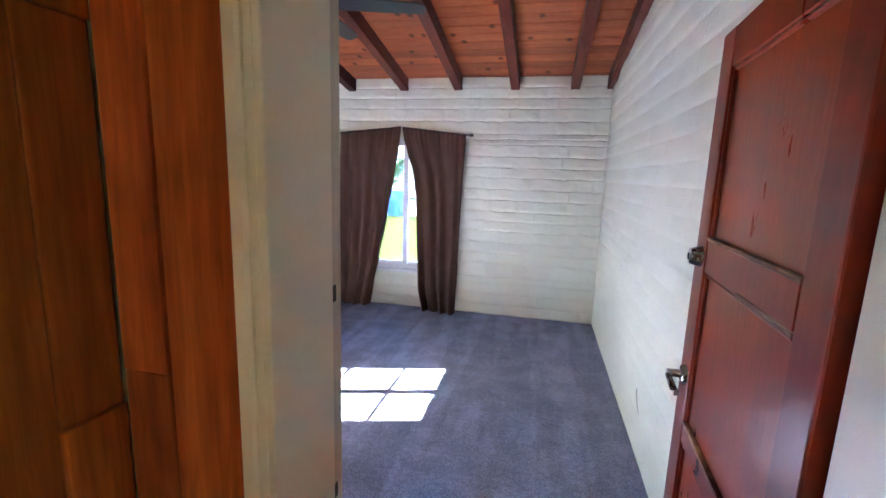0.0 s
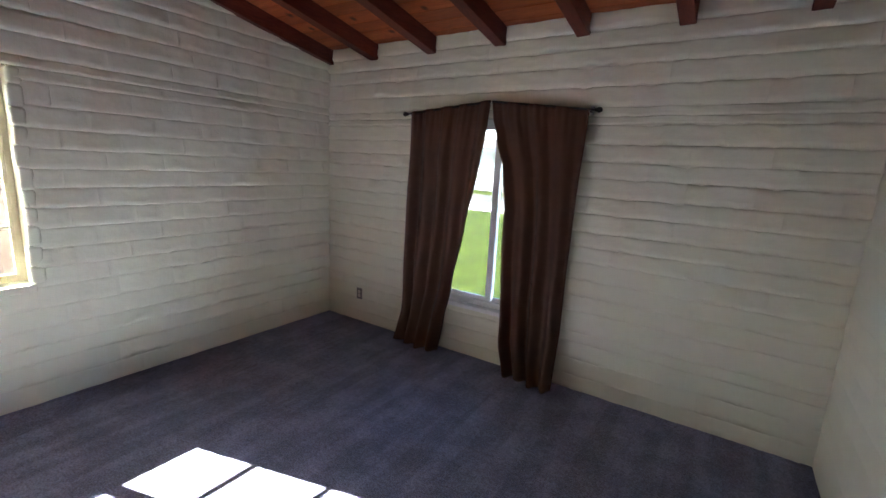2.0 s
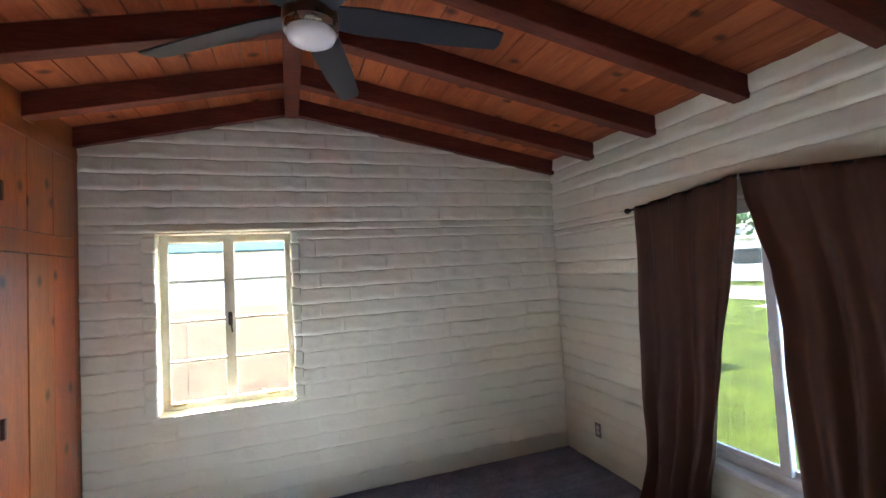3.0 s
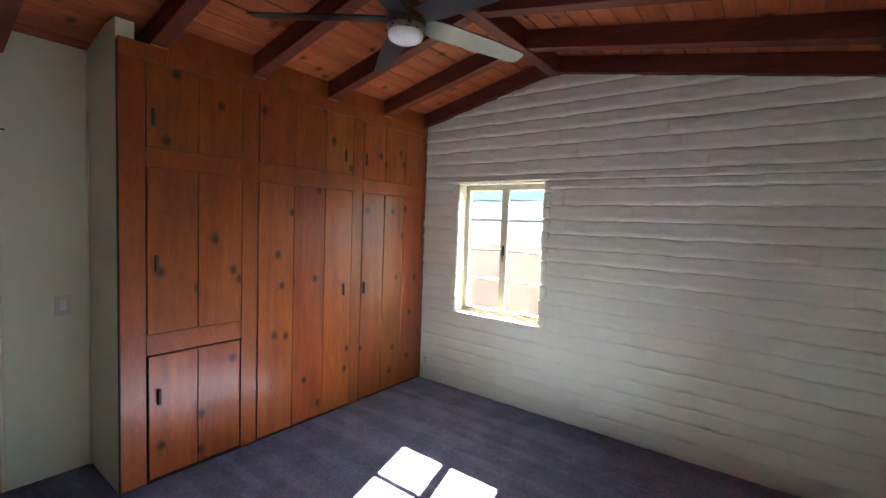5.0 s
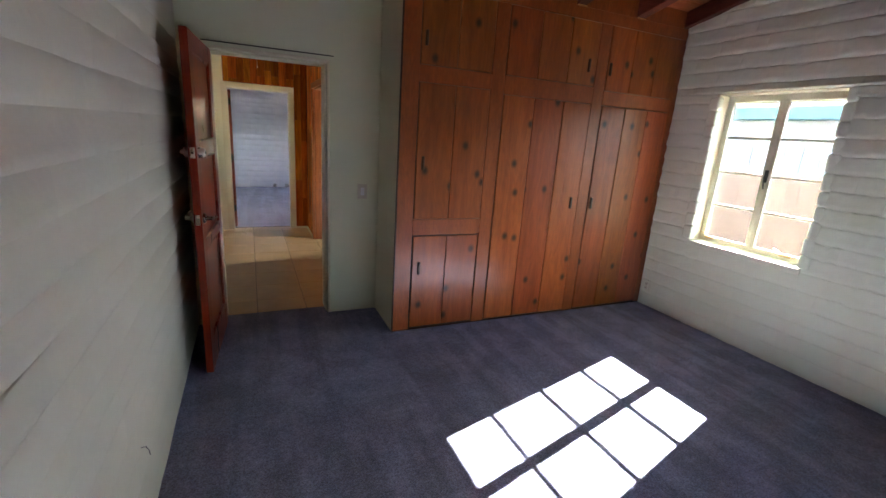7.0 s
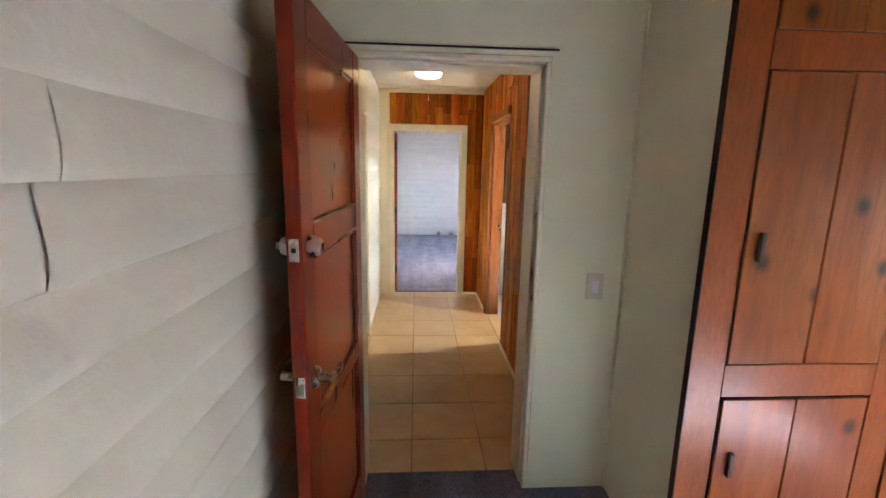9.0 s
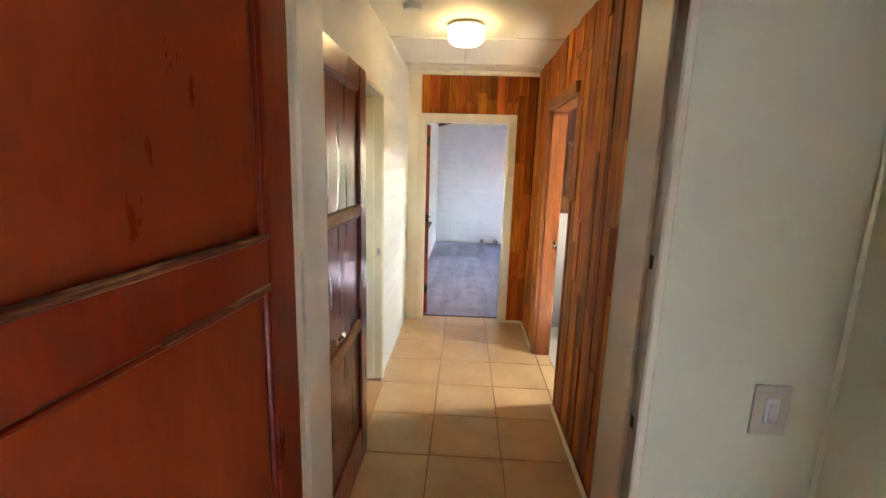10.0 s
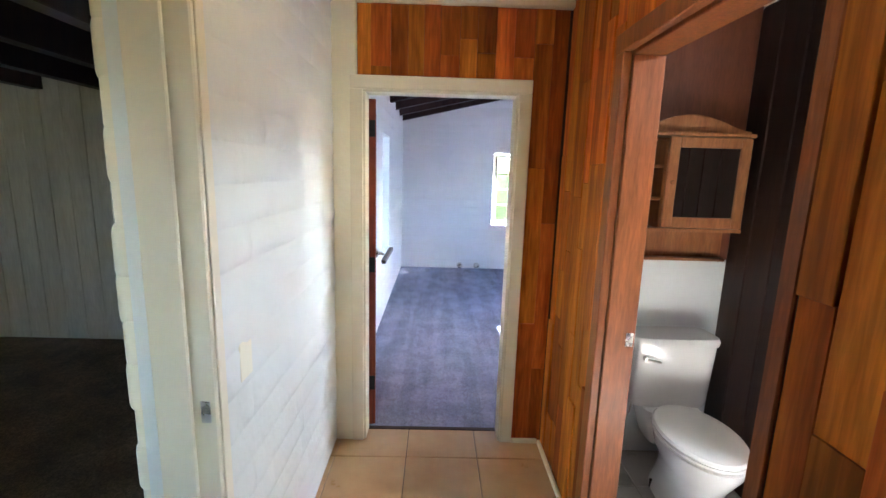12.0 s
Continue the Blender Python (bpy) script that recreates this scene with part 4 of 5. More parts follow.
def frame_piece(name, x0, x1, z0, z1, proud=0.0):
    part(name, boxes(((x0, YC - 0.022, z0), (x1, YC + proud, z1)), bevel=0.002), PINE_FRAME, closet)


for x0, x1, z0, z1 in ((0.938, 1.068, 0.012, 2.53), (0.243, 0.357, 0.012, 2.53), (-0.738, -0.625, 0.012, 2.53), (-1.617, -1.553, 0.012, 2.53)):
    frame_piece("stile", x0, x1, z0, z1)
for x0, x1, z0, z1 in ((0.357, 0.938, 1.922, 2.036), (0.357, 0.938, 0.80, 0.925), (-0.625, 0.243, 1.90, 2.037), (-1.553, -0.738, 1.90, 2.015)):
    frame_piece("rail", x0, x1, z0, z1, 0.001)
frame_piece("fascia", -1.617, 1.068, 2.53, closet_top() - 0.01, 0.004)
part("edge_strip", boxes(((1.068, YC - 0.022, 0.003), (1.0735, YC + 0.006, 2.6)), bevel=0.001), DARK_PANEL, closet, "dark edge strip")
part("toe_board", boxes(((-1.617, YC - 0.02, 0.0), (1.068, YC - 0.008, 0.014))), DARK_PANEL, closet)
# solid filler whose dark colour stands in for shade inside the closet
part("carcass", boxes(((-1.617, YC - 0.9, 0.0), (1.0, YC - 0.03, 2.52))), DARK_PANEL, closet, "solid block behind the closet doors, coloured dark for the shaded interior")
# infill between the rafters over the fascia
for xa, xb in zip(RAFTERS[:-4], RAFTERS[1:-3]):
    part("infill_board", boxes(((xa + 0.048, YC - 0.02, closet_top() - 0.01), (xb - 0.048, YC + 0.002, closet_top() + RD - 0.006)), bevel=0.002), PINE_FRAME, closet)


for x in RAFTERS[1:5]:
    part("slip", boxes(((x - 0.047, YC + 0.0045, closet_top() - 0.014), (x + 0.047, YC + 0.012, closet_top() - 0.004)), bevel=0.002), WORN_EDGE, closet, "pale slip of bare wood under a rafter")


def closet_door(x0, x1, z0, z1, boards, pull, gap=0.004):
    """A door of upright boards with a black pull; joints are open grooves."""
    d = part("door", boxes(((x0 + gap, YC - 0.02, z0 + gap), (x1 - gap, YC - 0.008, z1 - gap))), DARK_PANEL, closet)
    w = (x1 - x0 - 2 * gap) / boards
    for i in range(boards):
        a = x0 + gap + i * w
        part("board", boxes(((a + 0.002, YC - 0.008, z0 + gap), (a + w - 0.002, YC + 0.005 + rng.uniform(-0.002, 0.002), z1 - gap)), bevel=0.003), PINE, d)
    px, pz = pull
    part("handle", boxes(((px - 0.010, YC + 0.006, pz - 0.05), (px + 0.010, YC + 0.026, pz + 0.05)), bevel=0.004), BLACK_HANDLE, d, "dark brown wooden pull")
    return d


closet_door(0.357, 0.938, 2.036, 2.53, 2, (0.90, 2.21))
closet_door(0.357, 0.938, 0.925, 1.922, 2, (0.885, 1.355))
closet_door(0.357, 0.938, 0.02, 0.80, 2, (0.875, 0.535), gap=0.009)
closet_door(-0.625, 0.243, 2.037, 2.53, 3, (-0.534, 2.195))
closet_door(-0.625, 0.243, 0.02, 1.90, 3, (-0.538, 1.055))
closet_door(-1.553, -0.738, 2.015, 2.53, 3, (-0.765, 2.19))
closet_door(-1.553, -0.738, 0.02, 1.90, 3, (-0.772, 1.05), gap=0.006)

# ---- ceiling fan ----
fan = thing("ceiling_fan", "five-bladed dark ceiling fan with a round opal light, at rest", "ceiling fan", at=pose(0, 0, -0.027))
FX, FY = 0.295, RY + 0.05
part("canopy", lathe([(0.02, 2.83), (0.055, 2.85), (0.07, 2.90), (0.072, RZ + 0.010)], 28, (FX, FY, 0)), FAN_BODY, fan, smooth=True)
part("downrod", tube((FX, FY, 2.728), (FX, FY, 2.84), 0.013), FAN_BODY, fan)
part("motor_housing", lathe([(0.095, 2.623), (0.10, 2.638), (0.10, 2.663), (0.098, 2.688), (0.085, 2.728), (0.06, 2.763), (0.03, 2.778)], 36, (FX, FY, 0)), FAN_BODY, fan, "bronze-nickel motor housing", smooth=True)
part("light_ring", lathe([(0.094, 2.603), (0.098, 2.608), (0.098, 2.631), (0.09, 2.634)], 36, (FX, FY, 0)), NICKEL, fan, smooth=True)
part("light_bowl", lathe([(0.02, 2.561), (0.06, 2.566), (0.082, 2.578), (0.088, 2.593), (0.088, 2.606)], 36, (FX, FY, 0)), OPAL, fan, "unlit opal glass bowl", smooth=True)
for k in range(5):
    m = Matrix.Translation((FX, FY, 2.673)) @ pose(0, 0, 0, 0, 0, 90 + 72 * k) @ pose(0, 0, 0, -13, 0, 0)
    bm = bmesh.new()
    outline = [(0.09, -0.055), (0.2, -0.066), (0.5, -0.064), (0.72, -0.054), (0.765, -0.042), (0.775, 0.02), (0.765, 0.052), (0.5, 0.066), (0.2, 0.068), (0.09, 0.055)]
    lo = [bm.verts.new((x, y, -0.004)) for x, y in outline]
    hi = [bm.verts.new((x, y, 0.004)) for x, y in outline]
    bm.faces.new(lo[::-1])
    bm.faces.new(hi)
    for i in range(len(outline)):
        j = (i + 1) % len(outline)
        bm.faces.new((lo[i], lo[j], hi[j], hi[i]))
    bmesh.ops.transform(bm, matrix=m, verts=bm.verts)
    part("blade", bm, FAN_BLADE, fan)

# ---- curtains ----
rod = thing("curtain_rod", "black iron curtain rod, kinked up to its middle, on wall brackets", "curtain rod")
ROD = [(-0.56, 2.035), (0.238, 2.112), (1.015, 2.035)]
part("rod", sweep([(ROD[0][0], YN - 0.075, ROD[0][1]), (ROD[1][0] - 0.01, YN - 0.075, ROD[1][1])], 0.008), BLACK_METAL, rod)
part("rod", sweep([(ROD[1][0] + 0.01, YN - 0.075, ROD[1][1]), (ROD[2][0], YN - 0.075, ROD[2][1])], 0.008), BLACK_METAL, rod)
for (x, z), s in ((ROD[0], -1), (ROD[2], 1)):
    bm = lathe([(0.008, 0), (0.013, 0.004), (0.010, 0.010), (0.019, 0.022), (0.020, 0.032), (0.012, 0.046), (0.004, 0.050)], 16)
    bmesh.ops.transform(bm, matrix=pose(x, YN - 0.075, z, 0, 90 * s, 0), verts=bm.verts)
    part("finial", bm, BLACK_METAL, rod, smooth=True)
for x, z in ((-0.53, 2.04), (0.238, 2.112), (0.98, 2.04)):
    bm = boxes(((x - 0.012, YN + 0.0, z - 0.03), (x + 0.012, YN - 0.018, z + 0.03)), ((x - 0.006, YN - 0.018, z - 0.018), (x + 0.006, YN - 0.085, z - 0.009)), bevel=0.002)
    part("bracket", bm, VINYL, rod, "small white bracket")


def lerp_table(table, z):
    for (z0, v0), (z1, v1) in zip(table, table[1:]):
        if z <= z1:
            k = (z - z0) / (z1 - z0)
            k = k * k * (3 - 2 * k) * 0.5 + k * 0.5
            return v0 + (v1 - v0) * max(0, min(1, k))
    return table[-1][1]


def curtain(label, left, right, top_at, folds, seed, out):
    """A hanging cloth with folds that open towards the floor; left, right, out: its edges and stand-off by height."""
    r = random.Random(seed)
    ph = [r.uniform(0, 6.28) for _ in range(6)]
    bm = bmesh.new()
    nu, nv = 90, 60
    rows = []
    for j in range(nv + 1):
        v = j / nv
        row = []
        for i in range(nu + 1):
            u = i / nu
            top = top_at(u)
            z = 0.012 + (top - 0.012) * v
            x0, x1 = lerp_table(left, z), lerp_table(right, z)
            x = x0 + (x1 - x0) * u
            amp = 0.012 + 0.030 * (1 - v) ** 0.7
            f = math.sin(u * folds * 6.283 + ph[0] + 1.5 * math.sin(2.6 * v + ph[1] + 2.0 * u)) + 0.22 * math.sin(u * folds * 1.7 * 6.283 + ph[2] + 3.5 * v) + 0.42 * math.sin(u * 6 + 8 * v + ph[3]) + 0.16 * math.sin(u * 5 - 17 * v + ph[5])
            fine = 0.4 * math.sin(u * folds * 4.1 * 6.283 + ph[4]) * v ** 14
            y = YN - 0.085 - lerp_table(out, z) - amp * (f + 1.2 * fine)
            y = min(y, YN - 0.018)
            z += 0.010 * math.sin(u * folds * 6.283 + ph[0]) * (1 - v) ** 4
            row.append(bm.verts.new((x, y, max(z, 0.006))))
        rows.append(row)
    for a, b in zip(rows, rows[1:]):
        for i in range(nu):
            bm.faces.new((a[i], a[i + 1], b[i + 1], b[i]))
    ob = tagged(new("curtain", mesh_of("curtain", bm, CURTAIN)), label, "curtain", "pair of curtains")
    ob.data.shade_smooth()
    mod = ob.modifiers.new("thickness", "SOLIDIFY")
    mod.thickness = 0.003
    return ob


curtain("brown cloth curtain pulled askew, its hem swept along the carpet",
        [(0, -0.565), (0.12, -0.550), (0.3, -0.520), (1.0, -0.527), (2.12, -0.515)],
        [(0, -0.10), (0.3, -0.060), (0.62, 0.010), (1.1, 0.100), (1.6, 0.165), (1.95, 0.215), (2.12, 0.232)],
        lambda u: 2.052 + 0.072 * u, 4.0, 3, [(0, 0.06), (0.15, 0.045), (0.5, 0.02), (2.12, -0.01)])
curtain("straight-hung brown cloth curtain over the window, reaching the carpet",
        [(0, 0.565), (0.3, 0.50), (0.8, 0.472), (1.3, 0.45), (1.6, 0.40), (1.85, 0.315), (2.0, 0.265), (2.12, 0.245)],
        [(0, 0.935), (0.5, 0.945), (1.2, 0.965), (2.12, 0.985)],
        lambda u: 2.12 - 0.078 * u, 3.4, 11, [(0, 0.09), (0.5, 0.06), (2.12, -0.01)])

# ---- outlets, switches ----
def wall_plate(name, m, label, category, material, kind_of="outlet", w=0.07, h=0.115):
    """A cover plate; m puts its back on the wall, local z away from it."""
    ob = thing(name, label, category, at=m)
    part("cover", boxes(((-w / 2, -h / 2, 0), (w / 2, h / 2, 0.006)), bevel=0.002, segments=2), material, ob)
    if kind_of == "outlet":
        for y in (-0.02, 0.02):
            soc = part("socket", lathe([(0.017, 0.006), (0.0165, 0.0085), (0.002, 0.009)], 16, (0, y, 0)), PLATE, ob)
            for x in (-0.006, 0.006):
                part("slot", boxes(((x - 0.001, y - 0.004, 0.0088), (x + 0.001, y + 0.004, 0.0098))), BLACK_METAL, soc)
    elif kind_of == "switch":
        part("rocker", boxes(((-0.016, -0.032, 0.006), (0.016, 0.032, 0.010)), bevel=0.002), VINYL, ob, "white rocker switch")
        part("toggle", boxes(((-0.008, -0.022, 0.010), (0.008, 0.020, 0.013)), bevel=0.002), PORCELAIN, ob)
    return ob


wall_plate("outlet", pose(-1.155, YN - 0.016, 0.295, 90, 0, 0), "grey open outlet box on the adobe wall", "outlet", OUTLET_GREY)
wall_plate("outlet", pose(XW + 0.012, 2.05, 0.21, 90, 0, 90), "white-painted outlet low on the adobe wall", "outlet", WHITE_WALL)
wall_plate("light_switch", pose(1.206, YA, 1.064, 90, 0, 180), "ivory light switch on the recess wall", "light switch", PLATE, "switch", 0.08, 0.122)
wall_plate("light_switch", pose(XE, -0.815, 1.038, 90, 0, -90), "cream-painted light switch on the hall wall", "light switch", HALL_WHITE, "blank", 0.08, 0.125)
bits = thing("wall_crack", "thin dark hook-shaped wire stub on the adobe wall", "wire")
part("wire", sweep([(XE - 0.006, 3.37, 0.37), (XE - 0.012, 3.34, 0.35), (XE - 0.012, 3.30, 0.30), (XE - 0.006, 3.27, 0.26)], 0.0016, 6), OUTLET_GREY, bits)

# ---- hall lamp and detector ----
lamp = thing("hall_ceiling_lamp", "lit round white drum lamp with pull chain, on hall ceiling", "ceiling lamp")
LX, LY = 1.94, -0.60
part("base", lathe([(0.115, HZ - 0.025), (0.118, HZ - 0.02), (0.10, HZ - 0.001)], 32, (LX, LY, 0)), VINYL, lamp, smooth=True)
part("diffuser", lathe([(0.02, HZ - 0.118), (0.09, HZ - 0.115), (0.110, HZ - 0.10), (0.114, HZ - 0.085), (0.114, HZ - 0.026), (0.11, HZ - 0.0245)], 36, (LX, LY, 0)), LAMP_GLOW, lamp, "glowing warm white diffuser", smooth=True)
part("pull_chain", tube((LX + 0.0, LY + 0.09, HZ - 0.115), (LX + 0.0, LY + 0.09, HZ - 0.30), 0.0018, segments=6), PLATE, lamp)
part("chain_knob", tube((LX, LY + 0.09, HZ - 0.325), (LX, LY + 0.09, HZ - 0.30), 0.005, 0.003, 8), PLATE, lamp)
det = thing("smoke_detector", "small white round smoke detector on the hall ceiling", "smoke detector")
part("body", lathe([(0.03, HZ - 0.035), (0.048, HZ - 0.03), (0.055, HZ - 0.014), (0.055, HZ - 0.001)], 24, (2.245, -0.272, 0)), VINYL, det, smooth=True)

# ---- bathroom ----
def oval(bm, cx, cy, z, rx, ry, n=36, square=0.0, tail=0.0):
    ring = []
    for i in range(n):
        a = 2 * math.pi * i / n
        c, s = math.cos(a), math.sin(a)
        p = 2 / (2 + square)
        x = math.copysign(abs(c) ** p, c) * rx
        y = math.copysign(abs(s) ** p, s) * ry
        ring.append(bm.verts.new((cx + x, cy + y - (tail if s < 0 else 0) * abs(s), z)))
    return ring


def loft(specs):
    bm = bmesh.new()
    rings = [oval(bm, *s) for s in specs]
    for p, q in zip(rings, rings[1:]):
        for i in range(len(p)):
            j = (i + 1) % len(p)
            bm.faces.new((p[i], p[j], q[j], q[i]))
    bm.faces.new(rings[0][::-1])
    bm.faces.new(rings[-1])
    return bm


toilet = thing("toilet", "white porcelain two-piece toilet with closed lid and chrome flush lever", "toilet")
TX = 0.645
N = 36
part("bowl", loft([(TX, -1.50, 0.0, 0.125, 0.22, N, 0.6), (TX, -1.50, 0.03, 0.12, 0.215, N, 0.6), (TX, -1.49, 0.14, 0.10, 0.19, N, 0.3), (TX, -1.47, 0.23, 0.125, 0.215, N, 0), (TX, -1.45, 0.32, 0.172, 0.245, N, 0), (TX, -1.445, 0.368, 0.182, 0.255, N, 0), (TX, -1.445, 0.378, 0.172, 0.245, N, 0)]), PORCELAIN, toilet, smooth=True)
part("shelf", loft([(TX, -1.76, 0.20, 0.10, 0.10, N, 2), (TX, -1.76, 0.33, 0.14, 0.13, N, 2), (TX, -1.76, 0.395, 0.15, 0.135, N, 2)]), PORCELAIN, toilet, smooth=True)
part("seat", loft([(TX, -1.45, 0.379, 0.183, 0.252, N, 0), (TX, -1.45, 0.385, 0.189, 0.258, N, 0), (TX, -1.45, 0.395, 0.187, 0.256, N, 0)]), PORCELAIN, toilet, smooth=True)
part("seat_lid", loft([(TX, -1.45, 0.397, 0.185, 0.254, N, 0), (TX, -1.45, 0.404, 0.188, 0.257, N, 0), (TX, -1.45, 0.416, 0.177, 0.246, N, 0), (TX, -1.45, 0.421, 0.118, 0.185, N, 0)]), PORCELAIN, toilet, smooth=True)
tank = part("tank", loft([(TX, -1.79, 0.395, 0.195, 0.085, N, 4), (TX, -1.79, 0.42, 0.205, 0.092, N, 4), (TX, -1.79, 0.74, 0.222, 0.098, N, 4)]), PORCELAIN, toilet, smooth=True)
part("tank_lid", loft([(TX, -1.79, 0.74, 0.230, 0.104, N, 4), (TX, -1.79, 0.765, 0.234, 0.107, N, 4), (TX, -1.79, 0.782, 0.226, 0.10, N, 4)]), PORCELAIN, toilet, smooth=True)
lv = part("flush_lever", tube((TX + 0.17, -1.70, 0.675), (TX + 0.17, -1.672, 0.675), 0.012), NICKEL, tank, "chrome flush lever", smooth=True)
part("supply_line", sweep([(TX + 0.24, -1.895, 0.17), (TX + 0.24, -1.83, 0.17), (TX + 0.22, -1.80, 0.22), (TX + 0.17, -1.80, 0.32), (TX + 0.16, -1.80, 0.40)], 0.006, 8), NICKEL, toilet, "grey supply hose")
part("lever_arm", sweep([(TX + 0.17, -1.672, 0.675), (TX + 0.14, -1.668, 0.672), (TX + 0.10, -1.668, 0.664)], 0.006), NICKEL, tank, "chrome flush lever arm")
for s in (-1, 1):
    part("floor_bolt", tube((TX + s * 0.115, -1.60, 0.0), (TX + s * 0.115, -1.60, 0.045), 0.007), BLACK_METAL, toilet)

cab = thing("medicine_cabinet", "wooden medicine cabinet with open shelves, mirror door and arched top", "cabinet")
CX0, CX1, CZ0, CZ1, CY = 0.385, 0.975, 1.172, 1.805, -1.884
part("back", boxes(((CX0, CY, CZ0), (CX1, CY + 0.012, CZ1))), CABINET_WOOD, cab)
for a, b in (((CX0, CY + 0.012, 1.335), (CX0 + 0.018, CY + 0.13, CZ1)), ((CX1 - 0.018, CY + 0.012, 1.335), (CX1, CY + 0.13, CZ1)), ((0.784, CY + 0.012, 1.353), (0.802, CY + 0.125, CZ1 - 0.018))):
    part("side", boxes((a, b), bevel=0.002), CABINET_WOOD, cab)
for a, b in (((CX0 - 0.012, CY, CZ1), (CX1 + 0.012, CY + 0.145, CZ1 + 0.018)), ((CX0 - 0.006, CY + 0.012, 1.335), (CX1 + 0.006, CY + 0.14, 1.353)), ((0.802, CY + 0.012, 1.49), (CX1 - 0.018, CY + 0.12, 1.505)), ((0.802, CY + 0.012, 1.65), (CX1 - 0.018, CY + 0.12, 1.665)), ((CX0, CY + 0.012, CZ0), (CX1, CY + 0.06, CZ0 + 0.016))):
    part("shelf", boxes((a, b), bevel=0.002), CABINET_WOOD, cab)
bm = bmesh.new()
n = 28
arch = [(CX0 + (CX1 - CX0) * i / n, CZ1 + 0.018 + 0.012 + 0.075 * max(0, math.sin(math.pi * i / n)) ** 1.6) for i in range(n + 1)]
lo = [bm.verts.new((x, CY + 0.105, CZ1 + 0.018)) for x, z in arch]
hi = [bm.verts.new((x, CY + 0.105, z)) for x, z in arch]
lo2 = [bm.verts.new((x, CY + 0.121, CZ1 + 0.018)) for x, z in arch]
hi2 = [bm.verts.new((x, CY + 0.121, z)) for x, z in arch]
for i in range(n):
    for a, b, c, d in ((lo, lo, hi, hi), (lo2, lo2, hi2, hi2)):
        bm.faces.new((a[i], b[i + 1], c[i + 1], d[i]))
    bm.faces.new((hi[i], hi[i + 1], hi2[i + 1], hi2[i]))
part("arched_top", bm, CABINET_WOOD, cab, "arched wooden crest")
cd = part("door", boxes(((CX0 + 0.004, CY + 0.132, 1.357), (CX0 + 0.055, CY + 0.150, CZ1 - 0.004)), ((0.742, CY + 0.132, 1.357), (0.794, CY + 0.150, CZ1 - 0.004)), ((CX0 + 0.055, CY + 0.132, 1.357), (0.742, CY + 0.150, 1.41)), ((CX0 + 0.055, CY + 0.132, CZ1 - 0.055), (0.742, CY + 0.150, CZ1 - 0.004)), bevel=0.003), CABINET_WOOD, cab)
part("mirror", boxes(((CX0 + 0.05, CY + 0.136, 1.405), (0.747, CY + 0.142, CZ1 - 0.05))), MIRROR, cd, "mirror pane")
part("knob", lathe([(0.006, 0), (0.006, 0.01), (0.012, 0.018), (0.010, 0.026), (0.002, 0.028)], 14), CABINET_WOOD, cd).matrix_basis = pose(0.768, CY + 0.15, 1.58, -90, 0, 0)

# unseen globe, added to throw the bright patch through the bathroom doorway
blamp = thing("added_bathroom_globe", "unseen white globe added in the bathroom to light the hall floor", "ceiling lamp")
part("base", lathe([(0.07, 2.43), (0.075, 2.435), (0.06, 2.449)], 24, (0.0, -0.66, 0)), VINYL, blamp, smooth=True)
part("globe", lathe([(0.01, 2.26), (0.05, 2.268), (0.085, 2.30), (0.095, 2.345), (0.085, 2.39), (0.06, 2.429)], 28, (0.0, -0.66, 0)), BATH_GLOW, blamp, "glowing white globe", smooth=True)

# ---- far bedroom's pipe stubs ----
for x in (1.50, 1.22):
    p = thing("pipe_stub", "short capped metal pipe stub at the foot of the wall", "pipe", "pipe stubs by the far wall")
    part("pipe", sweep([(x, B2S - 0.01, 0.05), (x, B2S + 0.05, 0.05), (x, B2S + 0.07, 0.06)], 0.022, 12), NICKEL, p, smooth=True)
    part("flange", lathe([(0.05, 0), (0.05, 0.006), (0.025, 0.012)], 18), NICKEL, p).matrix_basis = pose(x, B2S + 0.001, 0.05, -90, 0, 0)

# ---- outdoors ----
bm = bmesh.new()
R = 900.0
v = [bm.verts.new(p) for p in ((-R, -R, -0.14), (R, -R, -0.14), (R, R, -0.14), (-R, R, -0.14))]
bm.faces.new(v)
setting("ground", bm, GRASS, "bright green lawn round the house, reaching to the horizon", "lawn")
setting("road", boxes(((-120, 20.5, -0.2), (120, 26.5, -0.10))), ROAD, "grey asphalt street beyond the lawn", "road")
setting("kerb", boxes(((-120, 20.2, -0.2), (120, 20.48, -0.02)), bevel=0.02), CONCRETE, "pale concrete kerb along the street", "kerb")
setting("driveway", boxes(((-8.5, 17.9, -0.2), (30, 20.2, -0.12))), CONCRETE, "pale concrete drive across the lawn", "driveway")

# fence west of the bedroom
fence = thing("wooden_fence", "sun-bleached pinkish wooden board fence", "fence")
for i in range(72):
    y = -4.5 + i * 0.155
    part("fence_board", boxes(((-4.52, y, -0.10), (-4.50, y + 0.153, 1.35 + rng.uniform(-0.012, 0.012))), bevel=0.003), FENCE_WOOD, fence)
for z in (0.25, 1.10):
    part("fence_rail", boxes(((-4.57, -4.5, z), (-4.525, 6.65, z + 0.08))), FENCE_WOOD, fence)
for i in range(6):
    part("fence_post", boxes(((-4.66, -4.5 + i * 2.2, -0.14), (-4.57, -4.41 + i * 2.2, 1.38)), bevel=0.005), FENCE_WOOD, fence)


